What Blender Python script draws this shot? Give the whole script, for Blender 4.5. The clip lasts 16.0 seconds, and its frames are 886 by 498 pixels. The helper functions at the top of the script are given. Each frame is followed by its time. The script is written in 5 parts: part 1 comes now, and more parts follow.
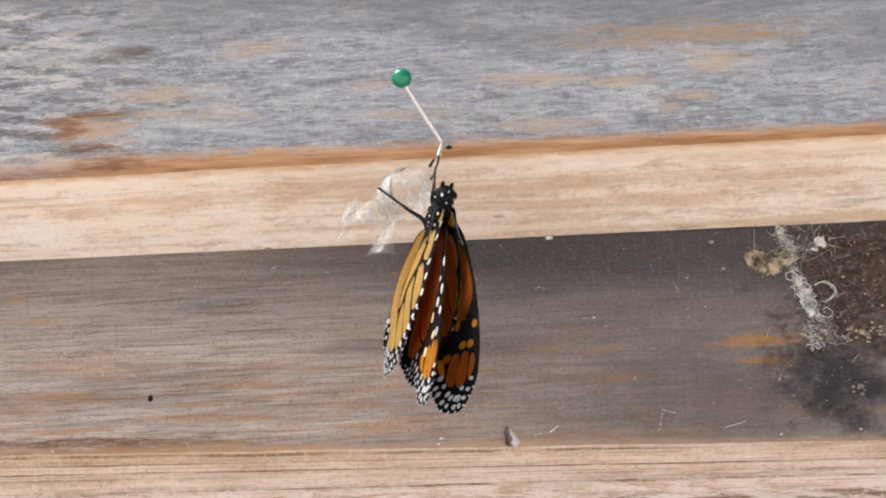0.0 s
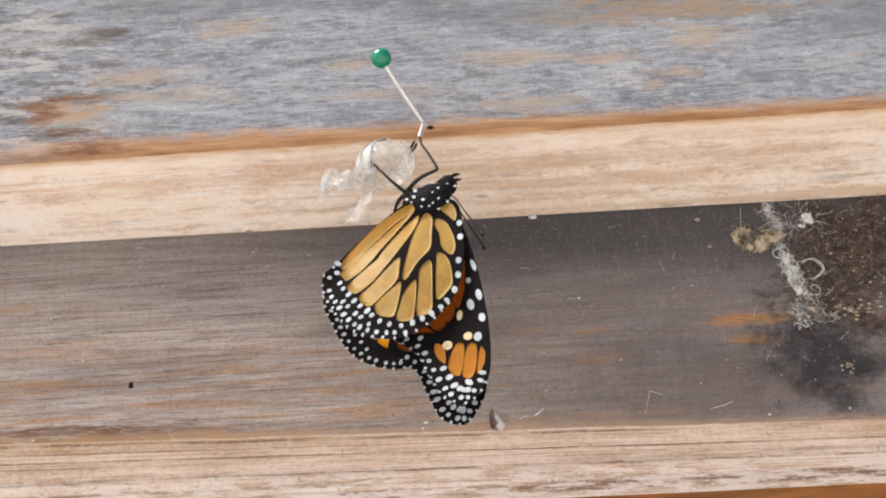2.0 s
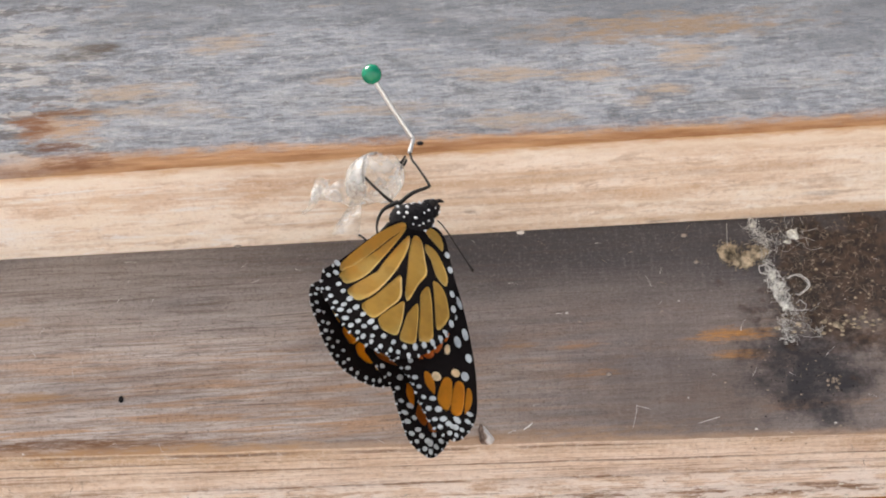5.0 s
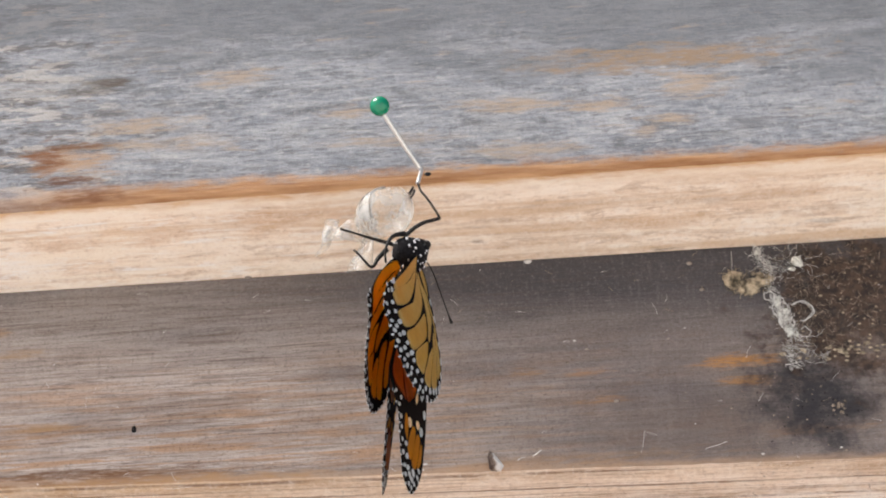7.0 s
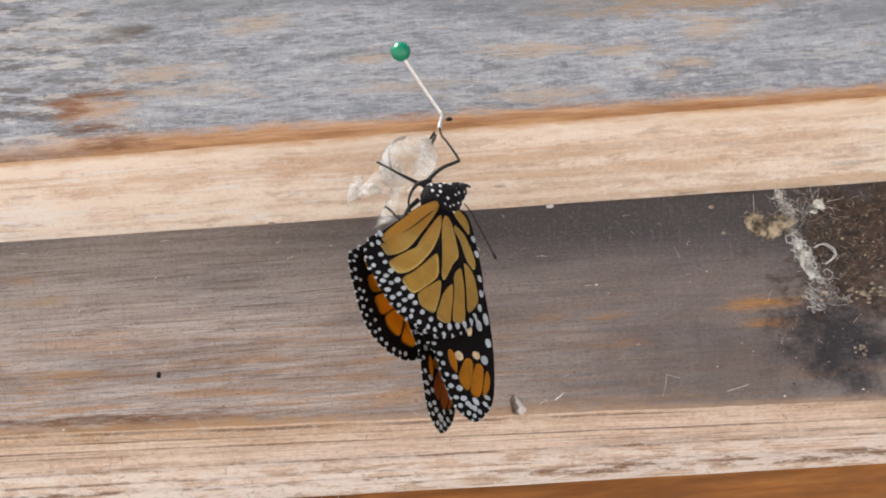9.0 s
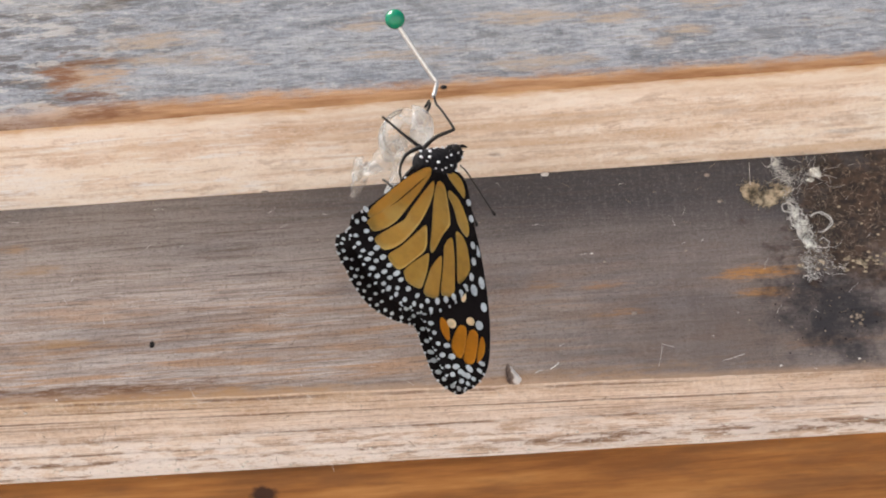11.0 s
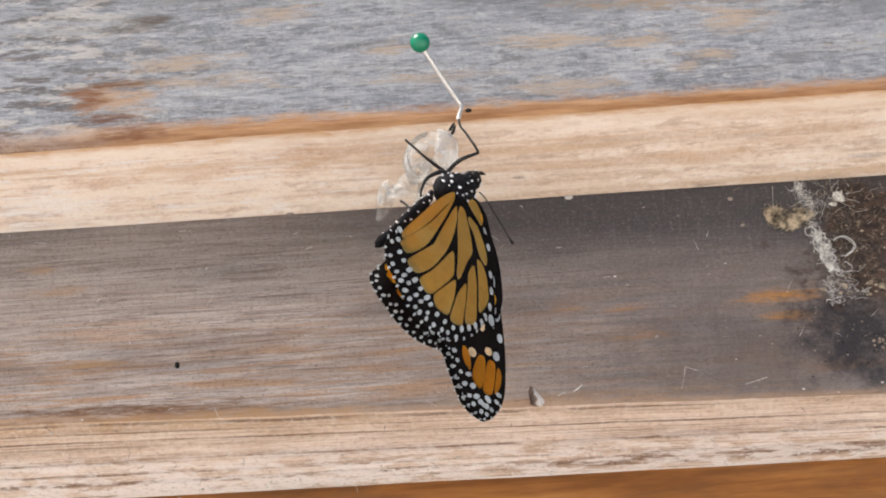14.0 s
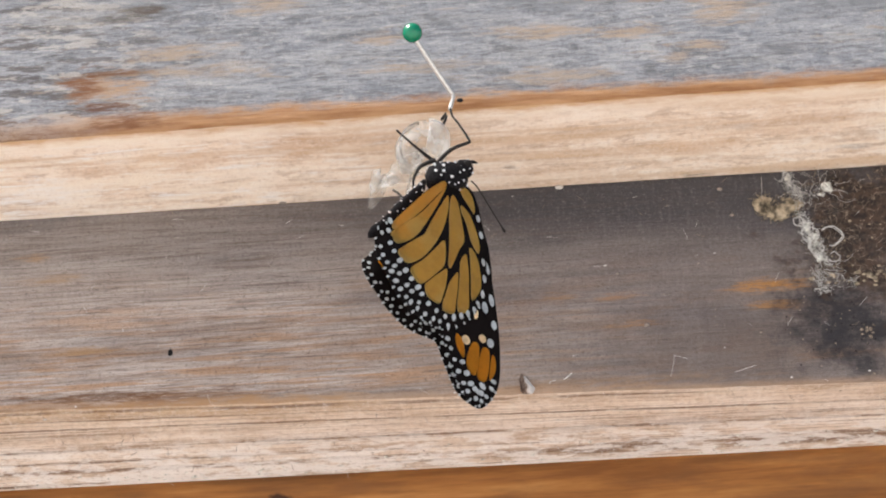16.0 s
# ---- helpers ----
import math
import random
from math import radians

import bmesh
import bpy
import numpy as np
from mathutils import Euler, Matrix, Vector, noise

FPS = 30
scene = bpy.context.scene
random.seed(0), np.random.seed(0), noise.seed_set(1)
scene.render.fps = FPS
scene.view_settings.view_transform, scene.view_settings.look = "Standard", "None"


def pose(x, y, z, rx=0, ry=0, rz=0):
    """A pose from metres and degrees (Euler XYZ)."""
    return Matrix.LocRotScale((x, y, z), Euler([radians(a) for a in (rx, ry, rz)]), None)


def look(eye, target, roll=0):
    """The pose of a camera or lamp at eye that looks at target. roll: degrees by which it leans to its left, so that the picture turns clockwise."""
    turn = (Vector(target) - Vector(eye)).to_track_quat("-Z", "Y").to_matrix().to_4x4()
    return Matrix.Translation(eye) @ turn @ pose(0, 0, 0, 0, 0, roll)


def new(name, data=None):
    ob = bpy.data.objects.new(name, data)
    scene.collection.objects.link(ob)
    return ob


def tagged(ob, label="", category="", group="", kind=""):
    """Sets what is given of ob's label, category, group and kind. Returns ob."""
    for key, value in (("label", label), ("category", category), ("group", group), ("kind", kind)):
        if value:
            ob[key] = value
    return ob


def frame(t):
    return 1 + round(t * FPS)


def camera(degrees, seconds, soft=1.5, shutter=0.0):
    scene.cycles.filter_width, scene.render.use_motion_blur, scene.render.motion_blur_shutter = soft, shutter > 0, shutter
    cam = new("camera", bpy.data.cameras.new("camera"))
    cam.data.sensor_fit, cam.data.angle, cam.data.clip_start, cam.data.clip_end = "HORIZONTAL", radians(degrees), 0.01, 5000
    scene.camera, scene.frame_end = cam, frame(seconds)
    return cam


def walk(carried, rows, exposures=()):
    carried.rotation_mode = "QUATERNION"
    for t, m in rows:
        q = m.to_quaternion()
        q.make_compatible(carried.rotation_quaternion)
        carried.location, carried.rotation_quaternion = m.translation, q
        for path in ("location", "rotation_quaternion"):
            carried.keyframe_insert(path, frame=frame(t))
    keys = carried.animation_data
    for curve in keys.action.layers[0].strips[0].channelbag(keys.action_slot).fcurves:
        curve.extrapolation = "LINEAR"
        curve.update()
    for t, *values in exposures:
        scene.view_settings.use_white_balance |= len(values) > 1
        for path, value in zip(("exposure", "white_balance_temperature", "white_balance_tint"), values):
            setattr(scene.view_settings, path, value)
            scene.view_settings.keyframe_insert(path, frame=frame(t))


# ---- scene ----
DEGREES = 22.0
cam = camera(DEGREES, 16.0, soft=2.0)
walk(cam, [
    (0.0, pose(0.00130, -0.37442, 1.03302, 122.963, 1.931, 1.733)),
    (0.5, pose(0.00161, -0.37340, 1.03454, 122.711, 1.974, 1.767)),
    (1.0, pose(0.00311, -0.37305, 1.03766, 122.220, 1.857, 1.940)),
    (1.5, pose(0.00459, -0.37206, 1.03937, 122.098, 1.913, 2.059)),
    (2.0, pose(0.00344, -0.37199, 1.04014, 121.906, 2.590, 1.922)),
    (2.5, pose(0.00231, -0.37153, 1.04191, 121.685, 2.878, 1.653)),
    (3.0, pose(0.00045, -0.37283, 1.04340, 121.340, 3.125, 1.426)),
    (3.5, pose(-0.00008, -0.37390, 1.04191, 121.546, 2.851, 1.339)),
    (4.0, pose(-0.00083, -0.37438, 1.04071, 121.901, 2.653, 0.950)),
    (6.5, pose(-0.00199, -0.37660, 1.03697, 122.492, 3.416, 1.424)),
    (7.0, pose(-0.00269, -0.37842, 1.03519, 123.138, 3.276, 1.393)),
    (7.5, pose(-0.00318, -0.37928, 1.03303, 123.698, 3.509, 1.187)),
    (8.0, pose(-0.00347, -0.38053, 1.03146, 124.199, 3.680, 0.963)),
    (8.5, pose(-0.00221, -0.38051, 1.03053, 123.807, 3.784, 1.488)),
    (9.0, pose(-0.00068, -0.37882, 1.03310, 121.974, 3.121, 2.261)),
    (11.5, pose(-0.00190, -0.37782, 1.03654, 120.899, 3.331, 2.017)),
    (12.0, pose(-0.00169, -0.37807, 1.03690, 120.895, 3.187, 2.178)),
    (12.5, pose(-0.00114, -0.37856, 1.03743, 120.872, 2.963, 2.235)),
    (13.0, pose(-0.00169, -0.37897, 1.03587, 121.395, 2.890, 2.378)),
    (13.5, pose(-0.00252, -0.37929, 1.03547, 121.512, 2.902, 2.365)),
    (14.0, pose(-0.00132, -0.37970, 1.03507, 121.509, 2.765, 2.480)),
    (14.5, pose(-0.00179, -0.38052, 1.03477, 121.593, 3.023, 2.367)),
    (15.0, pose(-0.00183, -0.38087, 1.03345, 121.947, 2.913, 2.237)),
    (15.5, pose(-0.00216, -0.38135, 1.03241, 121.712, 2.949, 2.095)),
    (16.0, pose(-0.00249, -0.38153, 1.03114, 121.512, 2.829, 2.117)),
])

# ---- world and sun: an overcast sky over an unseen pale ground ----
world = bpy.data.worlds.new("sky")
scene.world = world
world.use_nodes = True
wn = world.node_tree.nodes
sky = wn.new("ShaderNodeTexSky")
sky.sky_type = "NISHITA"
sky.sun_disc = False
sky.sun_elevation = radians(55)
sky.sun_rotation = radians(241)
sky.air_density, sky.dust_density, sky.ozone_density = 1.0, 4.0, 1.0
wn["Background"].inputs[1].default_value = 0.12
world.node_tree.links.new(sky.outputs[0], wn["Background"].inputs[0])
sun = new("sun", bpy.data.lights.new("sun", "SUN"))
sun.data.energy, sun.data.angle, sun.data.color = 4.6, radians(24), (1.0, 0.97, 0.93)
sun.matrix_world = look((-1.35, -0.75, 2.2), (0, 0, 0))
scene.view_settings.exposure = 0.31

# ---- units: the wall is laid out in small units from the pin hole ----
S, H = 0.0009, 1.3
rnd = random.Random(7)


def at(x, y, z):
    return Vector((x * S, y * S, H + z * S))


def smooth(pts, n=6, closed=True):
    """A rounded outline through a few corner points."""
    out, m = [], len(pts)
    for i in range(m if closed else m - 1):
        p = [Vector(pts[(i + k) % m] if closed else pts[min(max(i + k, 0), m - 1)]) for k in (-1, 0, 1, 2)]
        for j in range(n):
            t = j / n
            out.append(0.5 * (2 * p[1] + (p[2] - p[0]) * t + (2 * p[0] - 5 * p[1] + 4 * p[2] - p[3]) * t * t + (3 * p[1] - p[0] - 3 * p[2] + p[3]) * t ** 3))
    if not closed:
        out.append(Vector(pts[-1]))
    return out


def mesh_ob(name, verts, faces, mats, parent=None, label="", slots=None, flat=False):
    """Links vertices in units of S as one mesh object, under a parent if one is given."""
    me = bpy.data.meshes.new(name)
    me.from_pydata([Vector(v) * S for v in verts], [], faces)
    for m in mats if isinstance(mats, (list, tuple)) else [mats]:
        me.materials.append(m)
    if slots:
        me.polygons.foreach_set("material_index", slots)
    if not flat:
        me.polygons.foreach_set("use_smooth", [True] * len(me.polygons))
    me.update()
    ob = new(name, me)
    if parent:
        ob.parent = parent
    return tagged(ob, label) if label else ob


def empty(name, x, y, z, label, category, group="", kind=""):
    ob = new(name)
    ob.empty_display_size = 0.005
    ob.location = at(x, y, z)
    return tagged(ob, label, category, group, kind)


def tube(path, radii, seg=6):
    """Vertices and faces of a tapered round bar along a path, closed at both ends."""
    path = [Vector(p) for p in path]
    radii = radii if isinstance(radii, (list, tuple)) else [radii] * len(path)
    verts, faces, side = [], [], None
    for i, p in enumerate(path):
        d = (path[min(i + 1, len(path) - 1)] - path[max(i - 1, 0)]).normalized()
        side = d.orthogonal().normalized() if side is None else (side - d * side.dot(d)).normalized()
        up = d.cross(side)
        for k in range(seg):
            a = 2 * math.pi * k / seg
            verts.append(p + radii[i] * (math.cos(a) * side + math.sin(a) * up))
        if i:
            o = (i - 1) * seg
            faces += [(o + k, o + (k + 1) % seg, o + seg + (k + 1) % seg, o + seg + k) for k in range(seg)]
    faces += [tuple(reversed(range(seg))), tuple(range(len(verts) - seg, len(verts)))]
    return verts, faces


def ball(c, r, seg=16, rings=10, squash=(1, 1, 1)):
    c = Vector(c)
    verts, faces = [], []
    for i in range(rings + 1):
        a = math.pi * i / rings
        for k in range(seg):
            b = 2 * math.pi * k / seg
            v = Vector((math.sin(a) * math.cos(b) * squash[0], math.sin(a) * math.sin(b) * squash[1], math.cos(a) * squash[2]))
            verts.append(c + r * v)
    for i in range(rings):
        for k in range(seg):
            faces.append((i * seg + k, (i + 1) * seg + k, (i + 1) * seg + (k + 1) % seg, i * seg + (k + 1) % seg))
    return verts, faces


def joined(*pieces):
    verts, faces = [], []
    for v, f in pieces:
        o = len(verts)
        verts += v
        faces += [tuple(i + o for i in q) for q in f]
    return verts, faces


# ---- materials ----
class Nodes:
    """A short way to write node materials; coordinates in units of S."""

    def __init__(self, name):
        self.m = bpy.data.materials.new(name)
        self.m.use_nodes = True
        self.n, self.l = self.m.node_tree.nodes, self.m.node_tree.links
        self.b = self.n["Principled BSDF"]
        tc = self.n.new("ShaderNodeTexCoord")
        mp = self.n.new("ShaderNodeVectorMath")
        mp.operation = "SCALE"
        mp.inputs["Scale"].default_value = 1 / S
        self.l.new(tc.outputs["Object"], mp.inputs[0])
        self.v = mp.outputs[0]
        sep = self.n.new("ShaderNodeSeparateXYZ")
        self.l.new(self.v, sep.inputs[0])
        self.x, self.y, self.z = sep.outputs

    def put(self, sock, val):
        if isinstance(val, bpy.types.NodeSocket):
            self.l.new(val, sock)
        elif isinstance(val, tuple) and len(val) == 3 and sock.type == "RGBA":
            sock.default_value = (*val, 1)
        else:
            sock.default_value = val

    def math(self, op, a, b=0.0, c=None):
        nd = self.n.new("ShaderNodeMath")
        nd.operation = op
        self.put(nd.inputs[0], a)
        self.put(nd.inputs[1], b)
        if c is not None:
            self.put(nd.inputs[2], c)
        return nd.outputs[0]

    def step(self, v, lo, hi, out0=0.0, out1=1.0):
        nd = self.n.new("ShaderNodeMapRange")
        nd.interpolation_type = "SMOOTHSTEP"
        for k, val in zip(("Value", "From Min", "From Max", "To Min", "To Max"), (v, lo, hi, out0, out1)):
            self.put(nd.inputs[k], val)
        return nd.outputs[0]

    def noise(self, sx, sy, sz, detail=5.0, rough=0.6, shift=0.0, twist=0.0):
        """Noise whose blotches are about sx by sy by sz units."""
        mp = self.n.new("ShaderNodeMapping")
        mp.inputs["Scale"].default_value = (1 / sx, 1 / sy, 1 / sz)
        mp.inputs["Location"].default_value = (shift, shift * 1.7, shift * 0.6)
        self.l.new(self.v, mp.inputs[0])
        nd = self.n.new("ShaderNodeTexNoise")
        nd.inputs["Scale"].default_value = 1.0
        nd.inputs["Detail"].default_value = detail
        nd.inputs["Roughness"].default_value = rough
        nd.inputs["Distortion"].default_value = twist
        self.l.new(mp.outputs[0], nd.inputs["Vector"])
        return self.math("MULTIPLY_ADD", nd.outputs["Fac"], 1.7, -0.35)

    def mix(self, fac, a, b, blend="MIX"):
        nd = self.n.new("ShaderNodeMix")
        nd.data_type, nd.blend_type = "RGBA", blend
        self.put(nd.inputs[0], fac)
        self.put(nd.inputs[6], a)
        self.put(nd.inputs[7], b)
        return nd.outputs[2]

    def ramp(self, fac, *stops):
        nd = self.n.new("ShaderNodeValToRGB")
        els = nd.color_ramp.elements
        while len(els) < len(stops):
            els.new(0.5)
        for e, (p, c) in zip(els, stops):
            e.position, e.color = p, (*c, 1)
        self.l.new(fac, nd.inputs[0])
        return nd.outputs[0]

    def patch(self, a, b, ca, cb, ra, rb, wob, soft=0.6):
        """A mask about an oval with a ragged rim."""
        da = self.math("MULTIPLY", self.math("SUBTRACT", a, ca), 1 / ra)
        db = self.math("MULTIPLY", self.math("SUBTRACT", b, cb), 1 / rb)
        r = self.math("SQRT", self.math("ADD", self.math("MULTIPLY", da, da), self.math("MULTIPLY", db, db)))
        r = self.math("ADD", r, wob)
        return self.step(r, 1.0 + soft / 2, 1.0 - soft / 2)

    def bump(self, height, dist, strength=1.0):
        nd = self.n.new("ShaderNodeBump")
        nd.inputs["Distance"].default_value = dist * S
        nd.inputs["Strength"].default_value = strength
        self.l.new(height, nd.inputs["Height"])
        self.l.new(nd.outputs[0], self.b.inputs["Normal"])

    def done(self, color, rough=0.8, spec=0.3):
        self.put(self.b.inputs["Base Color"], color)
        self.put(self.b.inputs["Roughness"], rough)
        self.b.inputs["Specular IOR Level"].default_value = spec
        return self.m


def plain(name, color, rough=0.6, spec=0.4, speckle=0.15, grain=1.0, relief=0.1):
    """One colour with a fine mottling."""
    k = Nodes(name)
    f = k.noise(grain, grain, grain, 4)
    dark = tuple(c * (1 - 2 * speckle) for c in color)
    light = tuple(min(1, c * (1 + 2 * speckle)) for c in color)
    k.bump(f, relief, 0.6)
    return k.done(k.ramp(f, (0.3, dark), (0.7, light)), rough, spec)


def membrane(name, color, through_share=0.35, rough=0.5, speckle=0.12, grain=1.2, sheen=0.15, fuzz=0.0, blush=None, glow=None):
    """A thin scaly wing skin that lets some light through."""
    k = Nodes(name)
    f = k.noise(grain, grain, grain, 5)
    g = k.noise(6, 6, 6, 3, shift=3.0)
    col = k.ramp(f, (0.25, tuple(c * (1 - 2 * speckle) for c in color)), (0.75, tuple(min(1, c * (1 + speckle)) for c in color)))
    col = k.mix(k.step(g, 0.4, 0.7), col, tuple(min(1, c * 1.15) for c in color))
    if blush:
        col = k.mix(k.step(k.noise(9, 9, 9, 3, 0.5, 8.0), 0.50, 0.70, 0, 0.75), col, blush)
        col = k.mix(k.step(k.noise(7, 7, 7, 4, 0.6, 28.0), 0.52, 0.75, 0, 0.5), col, (0.54, 0.40, 0.11))
        col = k.mix(k.step(k.noise(5, 5, 5, 4, 0.6, 48.0), 0.48, 0.25, 0, 0.4), col, (0.25, 0.165, 0.03))
    info = k.n.new("ShaderNodeObjectInfo")
    col = k.mix(k.math("MULTIPLY", info.outputs["Random"], 0.25), col, (color[0], color[1] * 0.78, color[2] * 0.6))
    k.bump(f, 0.05, 0.5)
    k.done(col, rough, sheen)
    k.b.inputs["Sheen Weight"].default_value = fuzz
    k.b.inputs["Sheen Roughness"].default_value = 0.4
    k.b.inputs["Sheen Tint"].default_value = (1.0, 0.84, 0.36, 1)
    tr = k.n.new("ShaderNodeBsdfTranslucent")
    k.put(tr.inputs[0], glow if glow else col)
    mx = k.n.new("ShaderNodeMixShader")
    mx.inputs[0].default_value = through_share
    k.l.new(k.b.outputs[0], mx.inputs[1])
    k.l.new(tr.outputs[0], mx.inputs[2])
    k.l.new(mx.outputs[0], k.n["Material Output"].inputs[0])
    return k.m


def rubbed(k, col, spots, a, b, wob, broken):
    """Lays ragged, worn patches over a colour: centre, radii, colour, amount."""
    for ca, cb, ra, rb, c, amount in spots:
        m = k.patch(a, b, ca, cb, ra, rb, wob, 1.3)
        m = k.math("MULTIPLY", k.math("MULTIPLY", m, broken), amount)
        col = k.mix(m, col, c)
    return col


def grey_face():
    """Weathered silver-grey face with rubbed tan streaks and a raw orange rim along the lower edge."""
    k = Nodes("weathered_grey_wood")
    streak = k.noise(16, 9, 3.6, 10, 0.72, 1.0, 0.8)
    fibre = k.noise(4.5, 2, 0.6, 8, 0.72, 4.0)
    speck = k.noise(0.9, 1, 1.1, 5, 0.75, 14.0)
    blot = k.noise(20, 8, 8, 7, 0.65, 9.0, 0.6)
    col = k.ramp(streak, (0.25, (0.145, 0.148, 0.16)), (0.44, (0.225, 0.234, 0.254)), (0.6, (0.275, 0.284, 0.308)), (0.82, (0.385, 0.38, 0.38)))
    col = k.mix(k.step(blot, 0.52, 0.8, 0, 0.6), col, (0.155, 0.168, 0.195))
    col = k.mix(k.step(blot, 0.44, 0.2, 0, 0.45), col, (0.29, 0.285, 0.275))
    col = k.mix(k.step(fibre, 0.54, 0.74, 0, 0.5), col, (0.42, 0.405, 0.39))
    col = k.mix(k.step(fibre, 0.44, 0.24, 0, 0.6), col, (0.10, 0.095, 0.10))
    col = k.mix(k.step(speck, 0.55, 0.82, 0, 0.36), col, (0.42, 0.41, 0.40))
    col = k.mix(k.step(speck, 0.45, 0.2, 0, 0.36), col, (0.09, 0.09, 0.095))
    smear = k.noise(8, 4, 1.5, 8, 0.66, 73.0, 0.7)
    col = k.mix(k.step(smear, 0.52, 0.70, 0, 0.42), col, (0.40, 0.395, 0.40))
    col = k.mix(k.step(smear, 0.44, 0.27, 0, 0.46), col, (0.105, 0.10, 0.105))
    chip = k.noise(3.2, 2, 0.9, 6, 0.66, 113.0, 0.5)
    col = k.mix(k.step(chip, 0.62, 0.74, 0, 0.42), col, (0.50, 0.48, 0.46))
    col = k.mix(k.step(chip, 0.34, 0.24, 0, 0.42), col, (0.085, 0.075, 0.07))
    chat = k.noise(1.2, 2, 2.6, 6, 0.75, 24.0, 0.5)
    col = k.mix(k.step(chat, 0.53, 0.8, 0, 0.25), col, (0.44, 0.44, 0.45))
    col = k.mix(k.step(chat, 0.47, 0.2, 0, 0.25), col, (0.12, 0.125, 0.14))
    old = k.step(k.x, -40, -95)
    dirt = k.math("MULTIPLY", k.step(k.noise(12, 4, 2.6, 7, 0.7, 41.0), 0.52, 0.62), old)
    col = k.mix(k.math("MULTIPLY", dirt, 0.75), col, (0.10, 0.085, 0.08))
    chalk = k.math("MULTIPLY", k.step(k.noise(9, 4, 2.4, 7, 0.7, 51.0), 0.57, 0.64), old)
    col = k.mix(k.math("MULTIPLY", chalk, 0.6), col, (0.48, 0.44, 0.40))
    # raggedly darker grey towards the top and the right
    dark_top = k.step(k.math("ADD", k.math("MULTIPLY_ADD", k.x, 0.09, k.z), k.math("MULTIPLY", k.math("SUBTRACT", k.noise(40, 9, 12, 6, 0.65, 83.0), 0.5), 40)), 22, 44, 0, 0.7)
    col = k.mix(dark_top, col, (0.125, 0.13, 0.14))
    tan = k.noise(17, 6, 2.4, 8, 0.68, 21.0, 0.4)
    col = k.mix(k.step(tan, 0.66, 0.8, 0, 0.55), col, (0.33, 0.255, 0.19))
    wob = k.math("MULTIPLY", k.math("SUBTRACT", k.noise(9, 3, 1.5, 8, 0.7, 2.0), 0.5), 3.0)
    broken = k.step(k.noise(5, 2, 0.8, 7, 0.7, 61.0), 0.25, 0.6, 0.25, 1.0)
    spots = [
        (-80.5, 9.8, 8, 4.2, (0.38, 0.25, 0.16), 0.9), (-86.3, 10.6, 3.6, 3.4, (0.17, 0.07, 0.03), 0.9),
        (-79, 13.6, 6.5, 0.9, (0.13, 0.06, 0.03), 0.9), (-81.5, 4.2, 4.5, 1.5, (0.12, 0.06, 0.04), 0.95),
        (-76, -0.4, 7, 1.6, (0.22, 0.10, 0.05), 0.9), (-66, 18.4, 9, 1.5, (0.37, 0.28, 0.205), 0.8),
        (-59, 12.4, 11, 1.6, (0.37, 0.28, 0.205), 0.7), (-42.9, 30.5, 7, 2.2, (0.37, 0.28, 0.205), 0.75),
        (-15.8, 18.6, 5, 1.4, (0.37, 0.28, 0.205), 0.8), (19.2, 18.0, 10, 2.0, (0.37, 0.28, 0.205), 0.85),
    ]
    spots += [
        (40.4, 16.3, 8, 1.4, (0.37, 0.28, 0.205), 0.8), (56, 11.2, 4, 1.2, (0.37, 0.28, 0.205), 0.8),
        (49.3, 8.3, 3.5, 1.4, (0.37, 0.28, 0.205), 0.7), (62.5, 20.8, 6, 3.6, (0.37, 0.28, 0.205), 0.8),
        (57, 29.3, 25, 3.2, (0.27, 0.19, 0.125), 0.95), (75, 9.2, 7, 1.4, (0.10, 0.10, 0.11), 0.7),
        (-71.8, 31.3, 5, 1.2, (0.09, 0.07, 0.055), 0.9), (-79.7, 29.3, 7, 1.0, (0.10, 0.085, 0.07), 0.8),
        (-9, 10, 15, 1.2, (0.37, 0.28, 0.205), 0.6), (20, 5.5, 13, 1.6, (0.37, 0.28, 0.205), 0.7), (-90, 30, 10, 4, (0.40, 0.37, 0.33), 0.35),
    ]
    edge = k.math("ADD", k.z, k.math("MULTIPLY", k.math("SUBTRACT", k.noise(9, 5, 2.2, 8, 0.7, 6.0), 0.5), 5.0))
    rim = k.math("MULTIPLY", k.step(edge, 3.4, -0.8, 0, 0.9), k.step(k.x, -110, -55, 0.45, 1.0))
    col = k.mix(rim, col, k.ramp(k.noise(18, 4, 1.2, 8, 0.65, 3.0), (0.25, (0.34, 0.15, 0.055)), (0.75, (0.60, 0.34, 0.165))))
    col = rubbed(k, col, spots, k.x, k.z, wob, broken)
    h = k.math("ADD", k.math("MULTIPLY", streak, 0.6), k.math("ADD", k.math("MULTIPLY", fibre, 0.5), k.math("MULTIPLY", speck, 0.3)))
    k.bump(h, 0.7, 0.7)
    return k.done(col, 0.85, 0.2)


